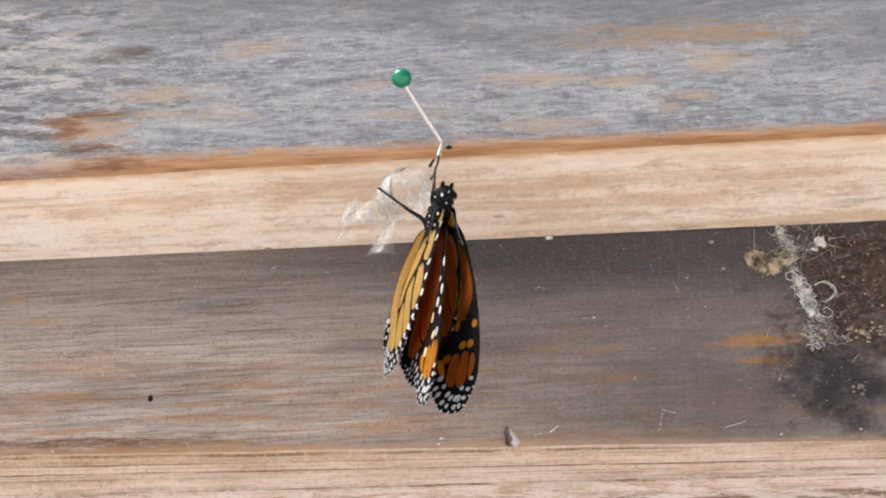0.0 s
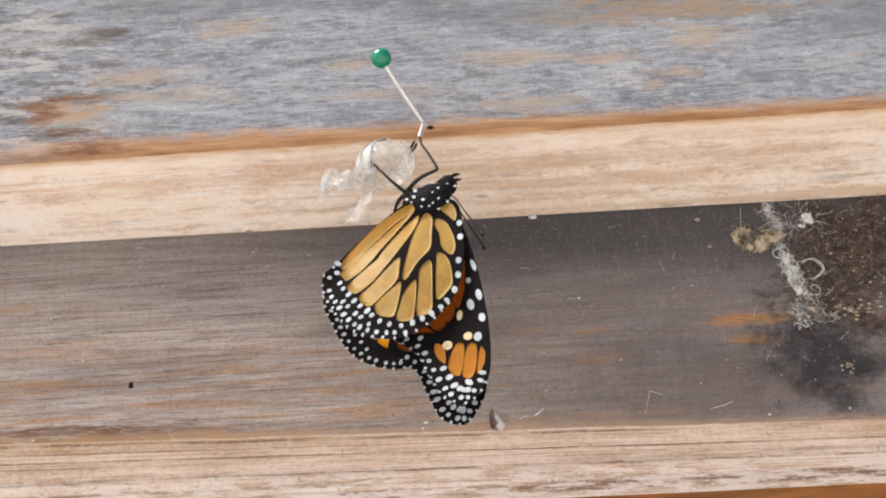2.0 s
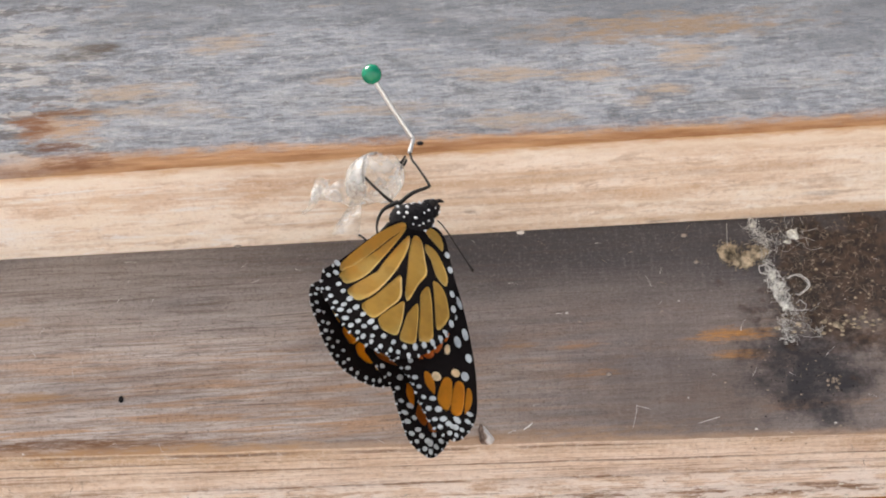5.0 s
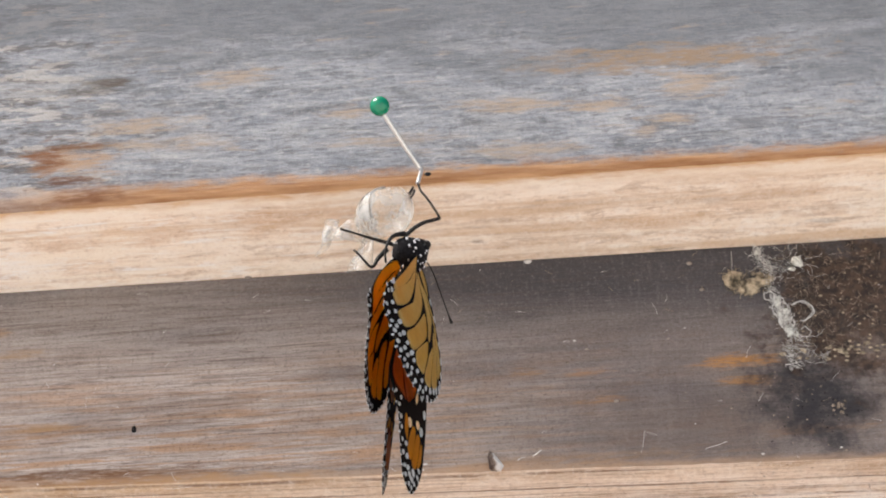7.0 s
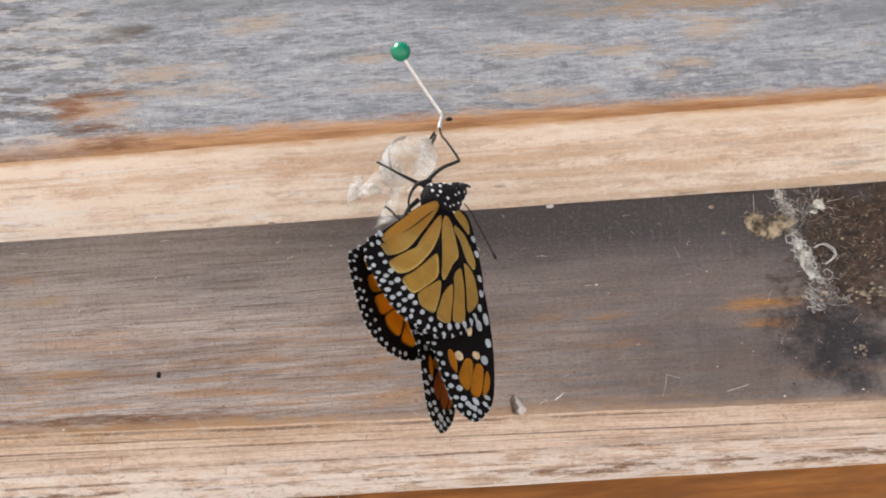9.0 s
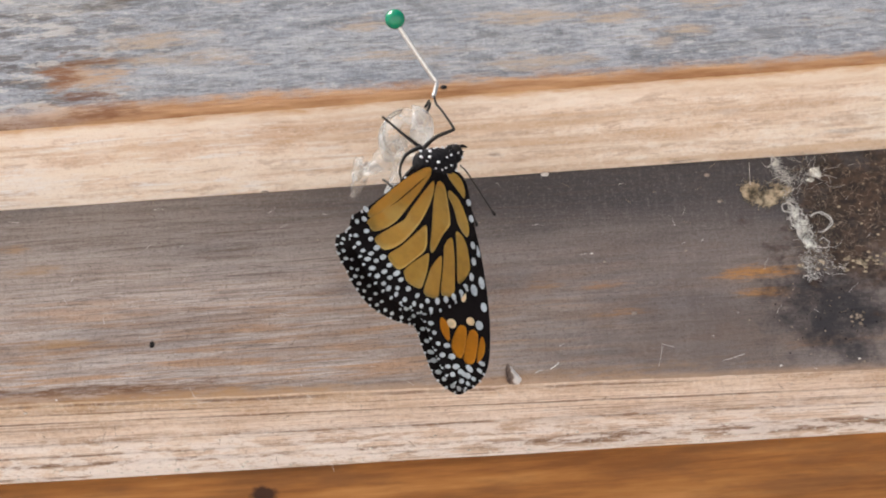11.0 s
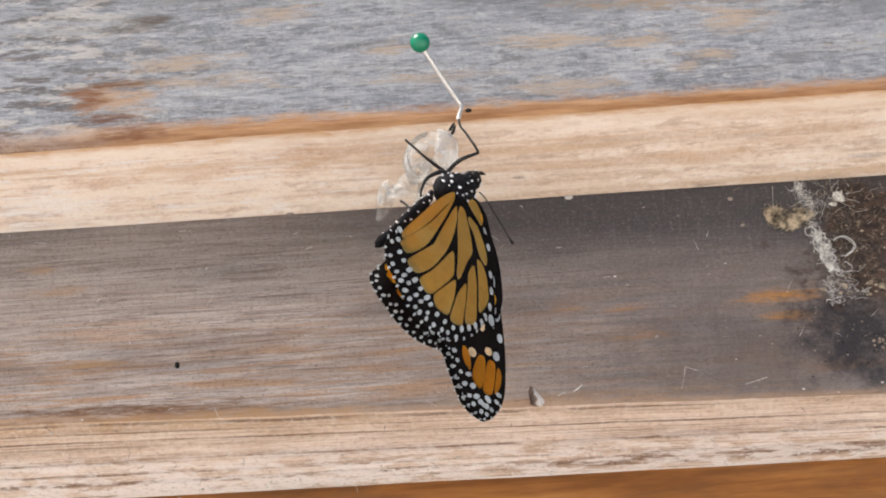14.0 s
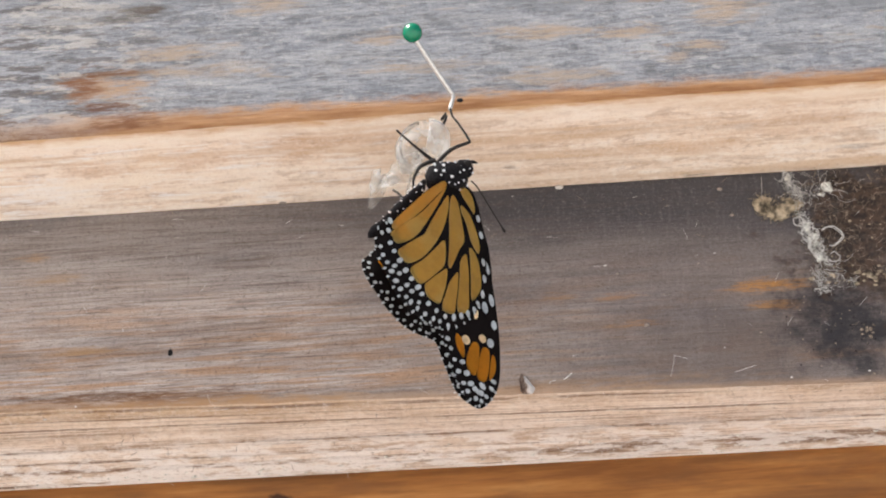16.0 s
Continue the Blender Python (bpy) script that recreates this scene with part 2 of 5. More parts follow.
def dark_face():
    """Sheltered brown-grey face with ochre grain, ochre patches, black mould at one end and painted shade along its
    top.
    """
    k = Nodes("sheltered_dark_wood")
    streak = k.noise(24, 9, 1.3, 9, 0.72, 5.0, 0.3)
    grain = k.noise(20, 9, 0.6, 5, 0.66, 15.0, 0.9)
    grit = k.noise(0.4, 1, 0.4, 3, 0.7, 25.0)
    saw = k.noise(1.1, 1, 7, 5, 0.7, 35.0)
    fine = k.noise(1.1, 1, 0.7, 6, 0.75, 14.0)
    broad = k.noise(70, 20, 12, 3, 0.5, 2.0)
    col = k.ramp(streak, (0.25, (0.38, 0.315, 0.27)), (0.5, (0.54, 0.46, 0.41)), (0.78, (0.65, 0.575, 0.52)))
    low = k.step(k.z, -18, -46)
    worn = k.step(k.math("ADD", k.x, k.math("MULTIPLY", k.noise(40, 20, 14, 5, 0.6, 77.0), 40)), 75, -30)
    col = k.mix(k.math("SUBTRACT", 1.0, worn), col, k.mix(0.68, col, (0.115, 0.092, 0.085)))
    left = k.step(k.x, 60, -30)
    warm = k.math("MULTIPLY", k.step(k.noise(34, 9, 1.5, 7, 0.66, 31.0), 0.44, 0.68), k.math("MULTIPLY", low, left))
    col = k.mix(k.math("MULTIPLY", warm, 0.95), col, (0.50, 0.31, 0.19))
    col = k.mix(k.step(broad, 0.5, 0.75, 0, 0.45), col, (0.16, 0.145, 0.15))
    # shade below the overhanging plank, mixed into the colour, deepest at the right
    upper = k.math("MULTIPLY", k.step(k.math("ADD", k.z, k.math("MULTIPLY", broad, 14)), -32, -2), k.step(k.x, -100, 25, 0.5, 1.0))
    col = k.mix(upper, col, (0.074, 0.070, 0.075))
    russet = k.math("MULTIPLY", k.step(k.noise(26, 9, 5, 7, 0.68, 57.0), 0.46, 0.66), k.step(k.z, -22, -38, 0, 0.36))
    col = k.mix(russet, col, (0.27, 0.175, 0.12))
    lined = k.math("MULTIPLY", k.step(grain, 0.46, 0.3), k.math("MULTIPLY_ADD", worn, 0.45, 0.15))
    col = k.mix(lined, col, (0.15, 0.11, 0.09))
    col = k.mix(k.step(saw, 0.52, 0.8, 0, 0.09), col, (0.40, 0.37, 0.355))
    col = k.mix(k.step(saw, 0.48, 0.2, 0, 0.12), col, (0.11, 0.095, 0.09))
    col = k.mix(k.step(grit, 0.6, 0.88, 0, 0.24), col, (0.52, 0.48, 0.46))
    col = k.mix(k.step(grit, 0.42, 0.18, 0, 0.5), col, (0.07, 0.055, 0.05))
    col = k.mix(k.step(fine, 0.55, 0.85, 0, 0.28), col, (0.48, 0.43, 0.40))
    col = k.mix(k.step(fine, 0.45, 0.18, 0, 0.6), col, (0.09, 0.07, 0.06))
    wavy_line = k.step(k.noise(30, 9, 1.0, 4, 0.6, 93.0, 1.4), 0.42, 0.30)
    col = k.mix(k.math("MULTIPLY", k.math("MULTIPLY", wavy_line, low), k.math("MULTIPLY_ADD", worn, 0.28, 0.1)), col, (0.22, 0.13, 0.08))
    wob = k.math("MULTIPLY", k.math("SUBTRACT", k.noise(9, 3, 1.4, 8, 0.7, 2.0), 0.5), 2.8)
    wob2 = k.math("MULTIPLY", k.math("SUBTRACT", k.noise(9, 5, 7, 6, 0.7, 7.0), 0.5), 1.9)
    spots = [
        (68.4, -36.4, 6.5, 1.4, (0.54, 0.26, 0.08), 1.0), (69.5, -41.8, 5.0, 1.0, (0.48, 0.24, 0.08), 0.9),
        (34.3, -37.1, 4, 0.8, (0.40, 0.21, 0.10), 0.6), (37.5, -44.4, 5, 0.8, (0.42, 0.22, 0.09), 0.7),
        (-101.8, -17.1, 3, 1.0, (0.42, 0.25, 0.13), 0.6), (-96.3, -23.3, 8, 0.9, (0.42, 0.27, 0.15), 0.6),
    ]
    spots += [
        (-89.2, -42.7, 6, 1.2, (0.44, 0.26, 0.12), 0.6), (20.4, -36, 3.5, 0.8, (0.40, 0.22, 0.10), 0.5),
        (-84, -56.4, 28, 2.2, (0.17, 0.085, 0.045), 0.95), (-78, -58.3, 34, 1.3, (0.42, 0.24, 0.10), 0.6),
        (84, -55.2, 9, 1.0, (0.38, 0.19, 0.07), 0.5), (30, -58.8, 30, 1.5, (0.36, 0.22, 0.12), 0.5),
    ]
    broken = k.step(k.noise(6, 2, 0.8, 7, 0.7, 61.0), 0.34, 0.54, 0.3, 1.0)
    col = rubbed(k, col, spots, k.x, k.z, wob, broken)
    stain = k.patch(k.x, k.z, 68, -52, 34, 12, wob2, 1.8)
    col = k.mix(k.math("MULTIPLY", stain, 0.5), col, (0.11, 0.085, 0.075))
    mould = k.math("MULTIPLY", k.patch(k.x, k.z, 84, -46, 11, 11.5, wob2, 1.2), k.step(k.noise(3, 2, 2.4, 7, 0.7, 71.0), 0.2, 0.5, 0.8, 1.0))
    col = k.mix(k.math("MULTIPLY", mould, 0.85), col, (0.022, 0.024, 0.030))
    soil = k.patch(k.x, k.z, 96, -22, 18, 17, wob2, 0.8)
    col = k.mix(k.math("MULTIPLY", soil, 0.85), col, k.ramp(k.noise(2, 2, 2, 5, 0.7), (0.35, (0.035, 0.025, 0.02)), (0.65, (0.105, 0.066, 0.045))))
    rim = k.step(k.math("ADD", k.math("ADD", k.z, k.math("MULTIPLY", k.x, 0.033)), k.math("MULTIPLY", wob, 0.7)), -58.0, -59.6)
    col = k.mix(k.math("MULTIPLY", rim, 0.4), col, (0.50, 0.34, 0.22))
    h = k.math("ADD", k.math("MULTIPLY", streak, 0.5), k.math("ADD", k.math("MULTIPLY", fine, 0.4), k.math("ADD", k.math("MULTIPLY", grain, 0.4), k.math("MULTIPLY", saw, 0.18))))
    k.bump(h, 0.6, 0.7)
    return k.done(col, 0.85, 0.2)


def raw_underside():
    """Unweathered tan underside, blotched and chalky."""
    k = Nodes("raw_tan_wood")
    streak = k.noise(34, 5.0, 9, 9, 0.66, 8.0, 0.5)
    fine = k.noise(1.6, 0.9, 1, 6, 0.75, 4.0)
    blot = k.noise(9, 3.4, 6, 8, 0.68, 12.0, 0.3)
    wide = k.noise(48, 9, 20, 5, 0.6, 92.0)
    col = k.ramp(streak, (0.28, (0.56, 0.41, 0.295)), (0.5, (0.79, 0.63, 0.485)), (0.76, (0.92, 0.80, 0.68)))
    col = k.mix(k.step(blot, 0.53, 0.68, 0, 0.8), col, (0.88, 0.785, 0.68))
    col = k.mix(k.step(blot, 0.45, 0.3, 0, 0.75), col, (0.54, 0.39, 0.275))
    col = k.mix(k.step(wide, 0.5, 0.68, 0, 0.6), col, (0.66, 0.47, 0.32))
    col = k.mix(k.step(fine, 0.54, 0.76, 0, 0.4), col, (0.90, 0.84, 0.78))
    col = k.mix(k.step(fine, 0.46, 0.27, 0, 0.35), col, (0.40, 0.27, 0.18))
    wob = k.math("MULTIPLY", k.math("SUBTRACT", k.noise(9, 2.4, 3, 8, 0.7, 2.0), 0.5), 2.8)
    spots = [
        (-40.8, 7.0, 6, 0.8, (0.50, 0.26, 0.10), 0.75), (-97, 20, 9, 3.4, (0.84, 0.83, 0.83), 0.9),
        (-93, 26, 14, 1.6, (0.86, 0.78, 0.70), 0.6), (36, 1.4, 10, 1.4, (0.84, 0.76, 0.68), 0.6),
        (88, 2.5, 16, 2.4, (0.86, 0.78, 0.66), 0.7), (10.8, 21.6, 1.6, 0.8, (0.26, 0.15, 0.09), 0.8),
    ]
    spots += [
        (55, 18, 10, 2.0, (0.66, 0.44, 0.26), 0.5), (-72, 12, 5, 4.0, (0.86, 0.70, 0.52), 0.5),
        (55, 28, 3, 0.7, (0.22, 0.16, 0.12), 0.8), (92, 22, 4, 1.0, (0.30, 0.26, 0.24), 0.5), (40, 12, 30, 2.0, (0.56, 0.40, 0.27), 0.4),
        (-88, 1.2, 18, 1.0, (0.44, 0.22, 0.09), 0.7), (-20, 0.2, 60, 0.8, (0.60, 0.38, 0.2), 0.5),
    ]
    broken = k.step(k.noise(6, 1.4, 2, 7, 0.7, 61.0), 0.34, 0.54, 0.3, 1.0)
    col = rubbed(k, col, spots, k.x, k.y, wob, broken)
    pale = k.math("MULTIPLY", k.step(k.noise(14, 4, 6, 8, 0.7, 33.0), 0.42, 0.62), k.step(k.x, -10, -80, 0.15, 0.7))
    col = k.mix(pale, col, (0.88, 0.78, 0.66))
    chat = k.noise(1.5, 3, 3, 6, 0.75, 44.0, 0.6)
    col = k.mix(k.step(chat, 0.52, 0.8, 0, 0.25), col, (0.90, 0.85, 0.79))
    col = k.mix(k.step(chat, 0.46, 0.18, 0, 0.3), col, (0.50, 0.37, 0.28))
    chalk = k.math("MULTIPLY", k.step(k.noise(13, 1.9, 4, 8, 0.72, 58.0, 0.4), 0.55, 0.68), k.step(k.x, 40, -90, 0.15, 0.75))
    col = k.mix(chalk, col, (0.86, 0.84, 0.82))
    band = k.noise(120, 3.4, 30, 5, 0.55, 101.0, 0.3)
    col = k.mix(k.step(band, 0.52, 0.68, 0, 0.45), col, (0.90, 0.79, 0.65))
    col = k.mix(k.step(band, 0.50, 0.34, 0, 0.6), col, (0.66, 0.465, 0.29))
    fleck = k.noise(0.8, 0.7, 0.7, 4, 0.7, 81.0)
    col = k.mix(k.step(fleck, 0.60, 0.80, 0, 0.3), col, (0.92, 0.87, 0.80))
    col = k.mix(k.step(fleck, 0.38, 0.20, 0, 0.3), col, (0.38, 0.26, 0.18))
    ragged = k.math("ADD", k.y, k.math("MULTIPLY", k.math("SUBTRACT", k.noise(10, 3, 3, 8, 0.7, 66.0), 0.5), 5.0))
    col = k.mix(k.step(ragged, 7.5, 3.5, 0, 0.6), col, (0.92, 0.82, 0.70))
    col = k.mix(k.step(ragged, 4.2, 0.6, 0, 0.85), col, (0.56, 0.33, 0.15))
    k.bump(k.math("ADD", streak, k.math("ADD", k.math("MULTIPLY", fine, 0.6), k.math("MULTIPLY", chat, 0.4))), 0.5, 0.5)
    return k.done(col, 0.8, 0.25)


def grained_underside():
    """Tan underside with long straight dark grain lines and whitish bloom at the back."""
    k = Nodes("grained_tan_wood")
    line = k.step(k.noise(300, 1.5, 40, 1, 0.4, 7.3, 0.0), 0.36, 0.30)
    hair = k.step(k.noise(160, 0.42, 20, 2, 0.5, 9.9), 0.42, 0.34)
    tone = k.noise(34, 4.5, 6, 10, 0.7, 7.0)
    fine = k.noise(1.4, 0.8, 1, 6, 0.75, 4.0)
    col = k.ramp(tone, (0.25, (0.52, 0.395, 0.29)), (0.5, (0.74, 0.61, 0.485)), (0.78, (0.88, 0.79, 0.69)))
    front = k.step(k.y, 40, 30)
    left = k.step(k.x, 10, -60, 0.2, 1.0)
    col = k.mix(k.math("MULTIPLY", k.math("MULTIPLY", front, left), 0.75), col, (0.58, 0.41, 0.24))
    broken = k.step(k.noise(24, 4, 4, 6, 0.65, 17.0), 0.34, 0.56, 0.25, 1.0)
    col = k.mix(k.math("MULTIPLY", k.math("MULTIPLY", line, broken), 0.95), col, (0.20, 0.115, 0.07))
    col = k.mix(k.math("MULTIPLY", k.math("MULTIPLY", hair, broken), 0.65), col, (0.28, 0.18, 0.12))
    burnt = k.math("MULTIPLY", k.step(k.noise(9, 2.2, 3, 8, 0.72, 29.0), 0.5, 0.66), k.step(k.y, 46, 31, 0.1, 1.0))
    col = k.mix(k.math("MULTIPLY", burnt, 0.3), col, (0.42, 0.26, 0.14))
    chat = k.noise(1.1, 2.6, 3, 6, 0.75, 44.0, 0.6)
    col = k.mix(k.step(chat, 0.52, 0.8, 0, 0.4), col, (0.84, 0.78, 0.71))
    col = k.mix(k.step(chat, 0.46, 0.18, 0, 0.45), col, (0.36, 0.26, 0.19))
    chalk = k.math("MULTIPLY", k.step(k.noise(10, 3.2, 3, 9, 0.72, 19.0), 0.40, 0.56), k.step(k.y, 38, 51, 0.15, 1.0))
    col = k.mix(k.math("MULTIPLY", chalk, 0.8), col, (0.90, 0.86, 0.81))
    col = k.mix(k.step(fine, 0.54, 0.85, 0, 0.5), col, (0.86, 0.78, 0.68))
    col = k.mix(k.step(fine, 0.46, 0.2, 0, 0.5), col, (0.30, 0.21, 0.145))
    k.bump(k.math("SUBTRACT", k.math("ADD", tone, k.math("MULTIPLY", fine, 0.5)), k.math("MULTIPLY", line, 0.8)), 0.6, 0.7)
    return k.done(col, 0.8, 0.25)


def amber_face():
    """Deeply sheltered orange-brown wood."""
    k = Nodes("amber_brown_wood")
    streak = k.noise(60, 6, 5, 8, 0.66, 9.0, 0.1)
    blot = k.noise(30, 8, 7, 5, 0.6, 3.0)
    col = k.ramp(streak, (0.3, (0.22, 0.085, 0.022)), (0.55, (0.36, 0.15, 0.04)), (0.75, (0.46, 0.215, 0.065)))
    col = k.mix(k.step(blot, 0.5, 0.75, 0, 0.5), col, (0.18, 0.08, 0.03))
    wob = k.math("MULTIPLY", k.math("SUBTRACT", k.noise(5, 3, 5, 4, 0.6, 2.0), 0.5), 1.2)
    col = k.mix(k.patch(k.x, k.z, -47, -69.5, 3.2, 2.0, wob), col, (0.05, 0.02, 0.01))
    k.bump(streak, 0.5, 0.5)
    return k.done(col, 0.7, 0.3)


M_GREY, M_DARK, M_RAW, M_GRAIN, M_AMBER = grey_face(), dark_face(), raw_underside(), grained_underside(), amber_face()
M_BLACK = membrane("black_wing_scales", (0.008, 0.0065, 0.0065), 0.02, 0.75, 0.2, sheen=0.03)
M_OCHRE = membrane("ochre_wing_scales", (0.45, 0.272, 0.036), 0.45, 0.55, sheen=0.6, fuzz=0.6, blush=(0.56, 0.26, 0.016), glow=(0.64, 0.40, 0.05))
M_ORANGE = membrane("orange_wing_scales", (0.48, 0.105, 0.006), 0.35, 0.55, sheen=0.2, glow=(0.8, 0.22, 0.012))
M_BRIGHT = membrane("bright_orange_wing_scales", (1.0, 0.44, 0.018), 0.55, glow=(1.0, 0.72, 0.08))
M_RUST = membrane("rust_wing_scales", (0.30, 0.080, 0.006), 0.4, glow=(0.6, 0.17, 0.01))
M_AMBERWING = membrane("amber_wing_scales", (0.45, 0.180, 0.008), 0.4, 0.6, sheen=0.2, glow=(0.85, 0.44, 0.03))
M_WHITE = membrane("white_wing_scales", (0.53, 0.58, 0.61), 0.25, 0.6, 0.12)
M_CREAM = membrane("cream_wing_scales", (0.78, 0.60, 0.36), 0.25)
M_BODY = plain("black_velvet_body", (0.009, 0.008, 0.009), 0.8, 0.12, 0.3, 0.6, 0.25)
M_DOT = plain("white_body_dots", (0.75, 0.75, 0.76), 0.7, 0.2, 0.08, 0.5)
M_LEG = plain("black_leg_shell", (0.010, 0.008, 0.007), 0.5, 0.2, 0.2, 0.5)
M_GREEN = plain("glossy_green_plastic", (0.0, 0.20, 0.10), 0.25, 0.6, 0.04, 3.0, 0.0)
M_STEEL = plain("nickel_steel", (0.72, 0.70, 0.66), 0.35, 0.5, 0.06, 0.6, 0.05)
M_STEEL.node_tree.nodes["Principled BSDF"].inputs["Metallic"].default_value = 0.7
M_SILK = plain("white_silk", (0.74, 0.72, 0.68), 0.8, 0.2, 0.12, 1.0)
M_CREAMSILK = plain("cream_silk", (0.74, 0.69, 0.61), 0.85, 0.15, 0.25, 0.6, 0.5)
M_TUFT = plain("tan_tuft", (0.35, 0.285, 0.20), 0.9, 0.15, 0.35, 1.8, 0.4)
M_HAIR = plain("grey_brown_fibre", (0.26, 0.21, 0.16), 0.9, 0.15, 0.3, 1.5)
M_CRUMB = plain("white_crumb", (0.62, 0.59, 0.55), 0.8, 0.2, 0.08, 0.5)
M_SOOT = plain("black_speck", (0.012, 0.010, 0.010), 0.8, 0.2, 0.2, 0.5)
M_CHIP = plain("grey_brown_chip", (0.24, 0.20, 0.17), 0.6, 0.35, 0.2, 1.4, 0.15)
M_SEAM = plain("dark_seam", (0.10, 0.085, 0.07), 0.7, 0.2, 0.2, 0.6)
M_GROUND = plain("pale_bounce_ground", (0.66, 0.64, 0.62), 0.9, 0.2, 0.1, 20.0, 1.0)


def husk_skin():
    """Clear, slightly milky shed skin."""
    k = Nodes("clear_shed_skin")
    f = k.noise(4, 4, 4, 4, 0.6)
    k.done((0.76, 0.77, 0.77), 0.22, 0.6)
    k.bump(k.math("ADD", f, k.math("MULTIPLY", k.noise(1.2, 1.2, 1.2, 3, 0.6, 5.0), 0.3)), 0.4, 0.6)
    tr = k.n.new("ShaderNodeBsdfTransparent")
    tr.inputs[0].default_value = (0.97, 0.96, 0.94, 1)
    tl = k.n.new("ShaderNodeBsdfTranslucent")
    tl.inputs[0].default_value = (0.66, 0.67, 0.67, 1)
    a, b = k.n.new("ShaderNodeMixShader"), k.n.new("ShaderNodeMixShader")
    a.inputs[0].default_value = 0.4
    k.l.new(k.b.outputs[0], a.inputs[1])
    k.l.new(tl.outputs[0], a.inputs[2])
    k.l.new(k.step(f, 0.25, 0.75, 0.90, 0.58), b.inputs[0])
    k.l.new(a.outputs[0], b.inputs[1])
    k.l.new(tr.outputs[0], b.inputs[2])
    k.l.new(b.outputs[0], k.n["Material Output"].inputs[0])
    return k.m


def moth_skin():
    """A two-toned husk: brown on one flank, pale grey on the other."""
    k = Nodes("grey_brown_husk")
    f = k.noise(0.9, 0.9, 1.8, 5, 0.65)
    tone = k.math("ADD", k.x, k.math("MULTIPLY", k.math("SUBTRACT", f, 0.5), 1.8))
    col = k.ramp(k.step(tone, -1.1, 0.9), (0.0, (0.045, 0.022, 0.014)), (0.45, (0.20, 0.15, 0.12)), (0.75, (0.52, 0.48, 0.45)), (1.0, (0.60, 0.58, 0.56)))
    k.bump(f, 0.4, 0.6)
    return k.done(col, 0.5, 0.4)


M_SKIN, M_HUSK = husk_skin(), moth_skin()

# ---- the stepped timber wall ----
def drop_mid(x):
    return -59.7 - 0.030 * x


def wavy(x, a, seed):
    return a * (noise.noise((x * 0.05, seed, 0)) + 0.6 * noise.noise((x * 0.23, seed, 3.1)) + 0.35 * noise.noise((x * 0.8, seed, 7.7)))


def span():
    """Stations along a plank: close together where the pin is, wide apart elsewhere."""
    return [-900, -600, -350, -200] + [-140 + 1.4 * i for i in range(201)] + [200, 350, 600, 900]


def plank(name, parent, label, y0, top, low, under, depth, mats, seed):
    """A sawn timber: a front face down to a worn lower edge, and an underside that runs back. top, low and under are heights along x."""
    verts, faces, slots = [], [], []
    steps, back = 26, 10
    xs = span()
    for x in xs:
        zt, zl, zu = top(x), low(x) + wavy(x, 0.22, seed), under(x)
        for i in range(steps + 1):
            z = zt + (zl + 1.3 - zt) * i / steps
            verts.append((x, y0 + 0.25 * noise.noise((x * 0.03, z * 0.25, seed)), z))
        verts.append((x, y0 + 0.35, zl + 0.45))
        verts.append((x, y0 + 1.2 + wavy(x, 0.2, seed + 5), zl - 0.05))
        for i in range(1, back + 1):
            s = i / back
            verts.append((x, y0 + 1.2 + (depth - 1.2) * s, zl - 0.05 + (zu - zl) * s + 0.12 * noise.noise((x * 0.04, s * 9, seed + 2))))
        verts.append((x, y0 + depth + 12, zu))
        verts.append((x, y0 + depth + 12, zt))
    n = len(verts) // len(xs)
    for j in range(len(xs) - 1):
        for i in range(n):
            a, b = j * n + i, j * n + (i + 1) % n
            faces.append((a, b, b + n, a + n))
            slots.append(0 if i < steps + 2 or i >= steps + 2 + back else 1)
    faces += [tuple(range(n)), tuple(reversed(range(len(verts) - n, len(verts))))]
    slots += [0, 0]
    return mesh_ob(name, verts, faces, mats, parent, label, slots)


def box(x0, x1, y0, y1, z0, z1):
    v = [(x, y, z) for x in (x0, x1) for y in (y0, y1) for z in (z0, z1)]
    return v, [(0, 1, 3, 2), (4, 6, 7, 5), (0, 4, 5, 1), (2, 3, 7, 6), (0, 2, 6, 4), (1, 5, 7, 3)]


wall = tagged(new("wall_north"), "stepped wall of weathered horizontal timbers", "wall", kind="structure")
wall.location = at(0, 0, 0)
plank("plank", wall, "silver-grey weathered timber with a raw tan underside", 0, lambda x: 150, lambda x: -1.9 + 0.010 * x, lambda x: -5.8 + 0.002 * x, 29.3, [M_GREY, M_RAW], 1)
plank("plank", wall, "dark sheltered timber with a grained tan underside and shade painted along its top", 29.3, lambda x: -4.8, drop_mid, lambda x: -63.6 - 0.010 * x, 29.2, [M_DARK, M_GRAIN], 2)
plank("plank", wall, "orange-brown timber in deep shade", 58.5, lambda x: -61.5, lambda x: -205, lambda x: -209, 12, [M_AMBER, M_AMBER], 3)
for z in range(6):
    mesh_ob("plank", *box(-900, 900, 0, 40, 150.5 + 150 * z, 300 + 150 * z), M_GREY, wall, flat=True)
for z in range(8):
    mesh_ob("plank", *box(-900, 900, 60, 90, -1444 + 154.5 * z, -1290 + 154.5 * z), M_GREY, wall, flat=True)

# out of view; kept pale so that it throws light up onto the undersides
ground = tagged(mesh_ob("ground", [(-40000, -40000, 0), (40000, -40000, 0), (40000, 40000, 0), (-40000, 40000, 0)], [(0, 1, 2, 3)], M_GROUND), "unseen ground, made pale to bounce light up at the wall", "ground", kind="structure")

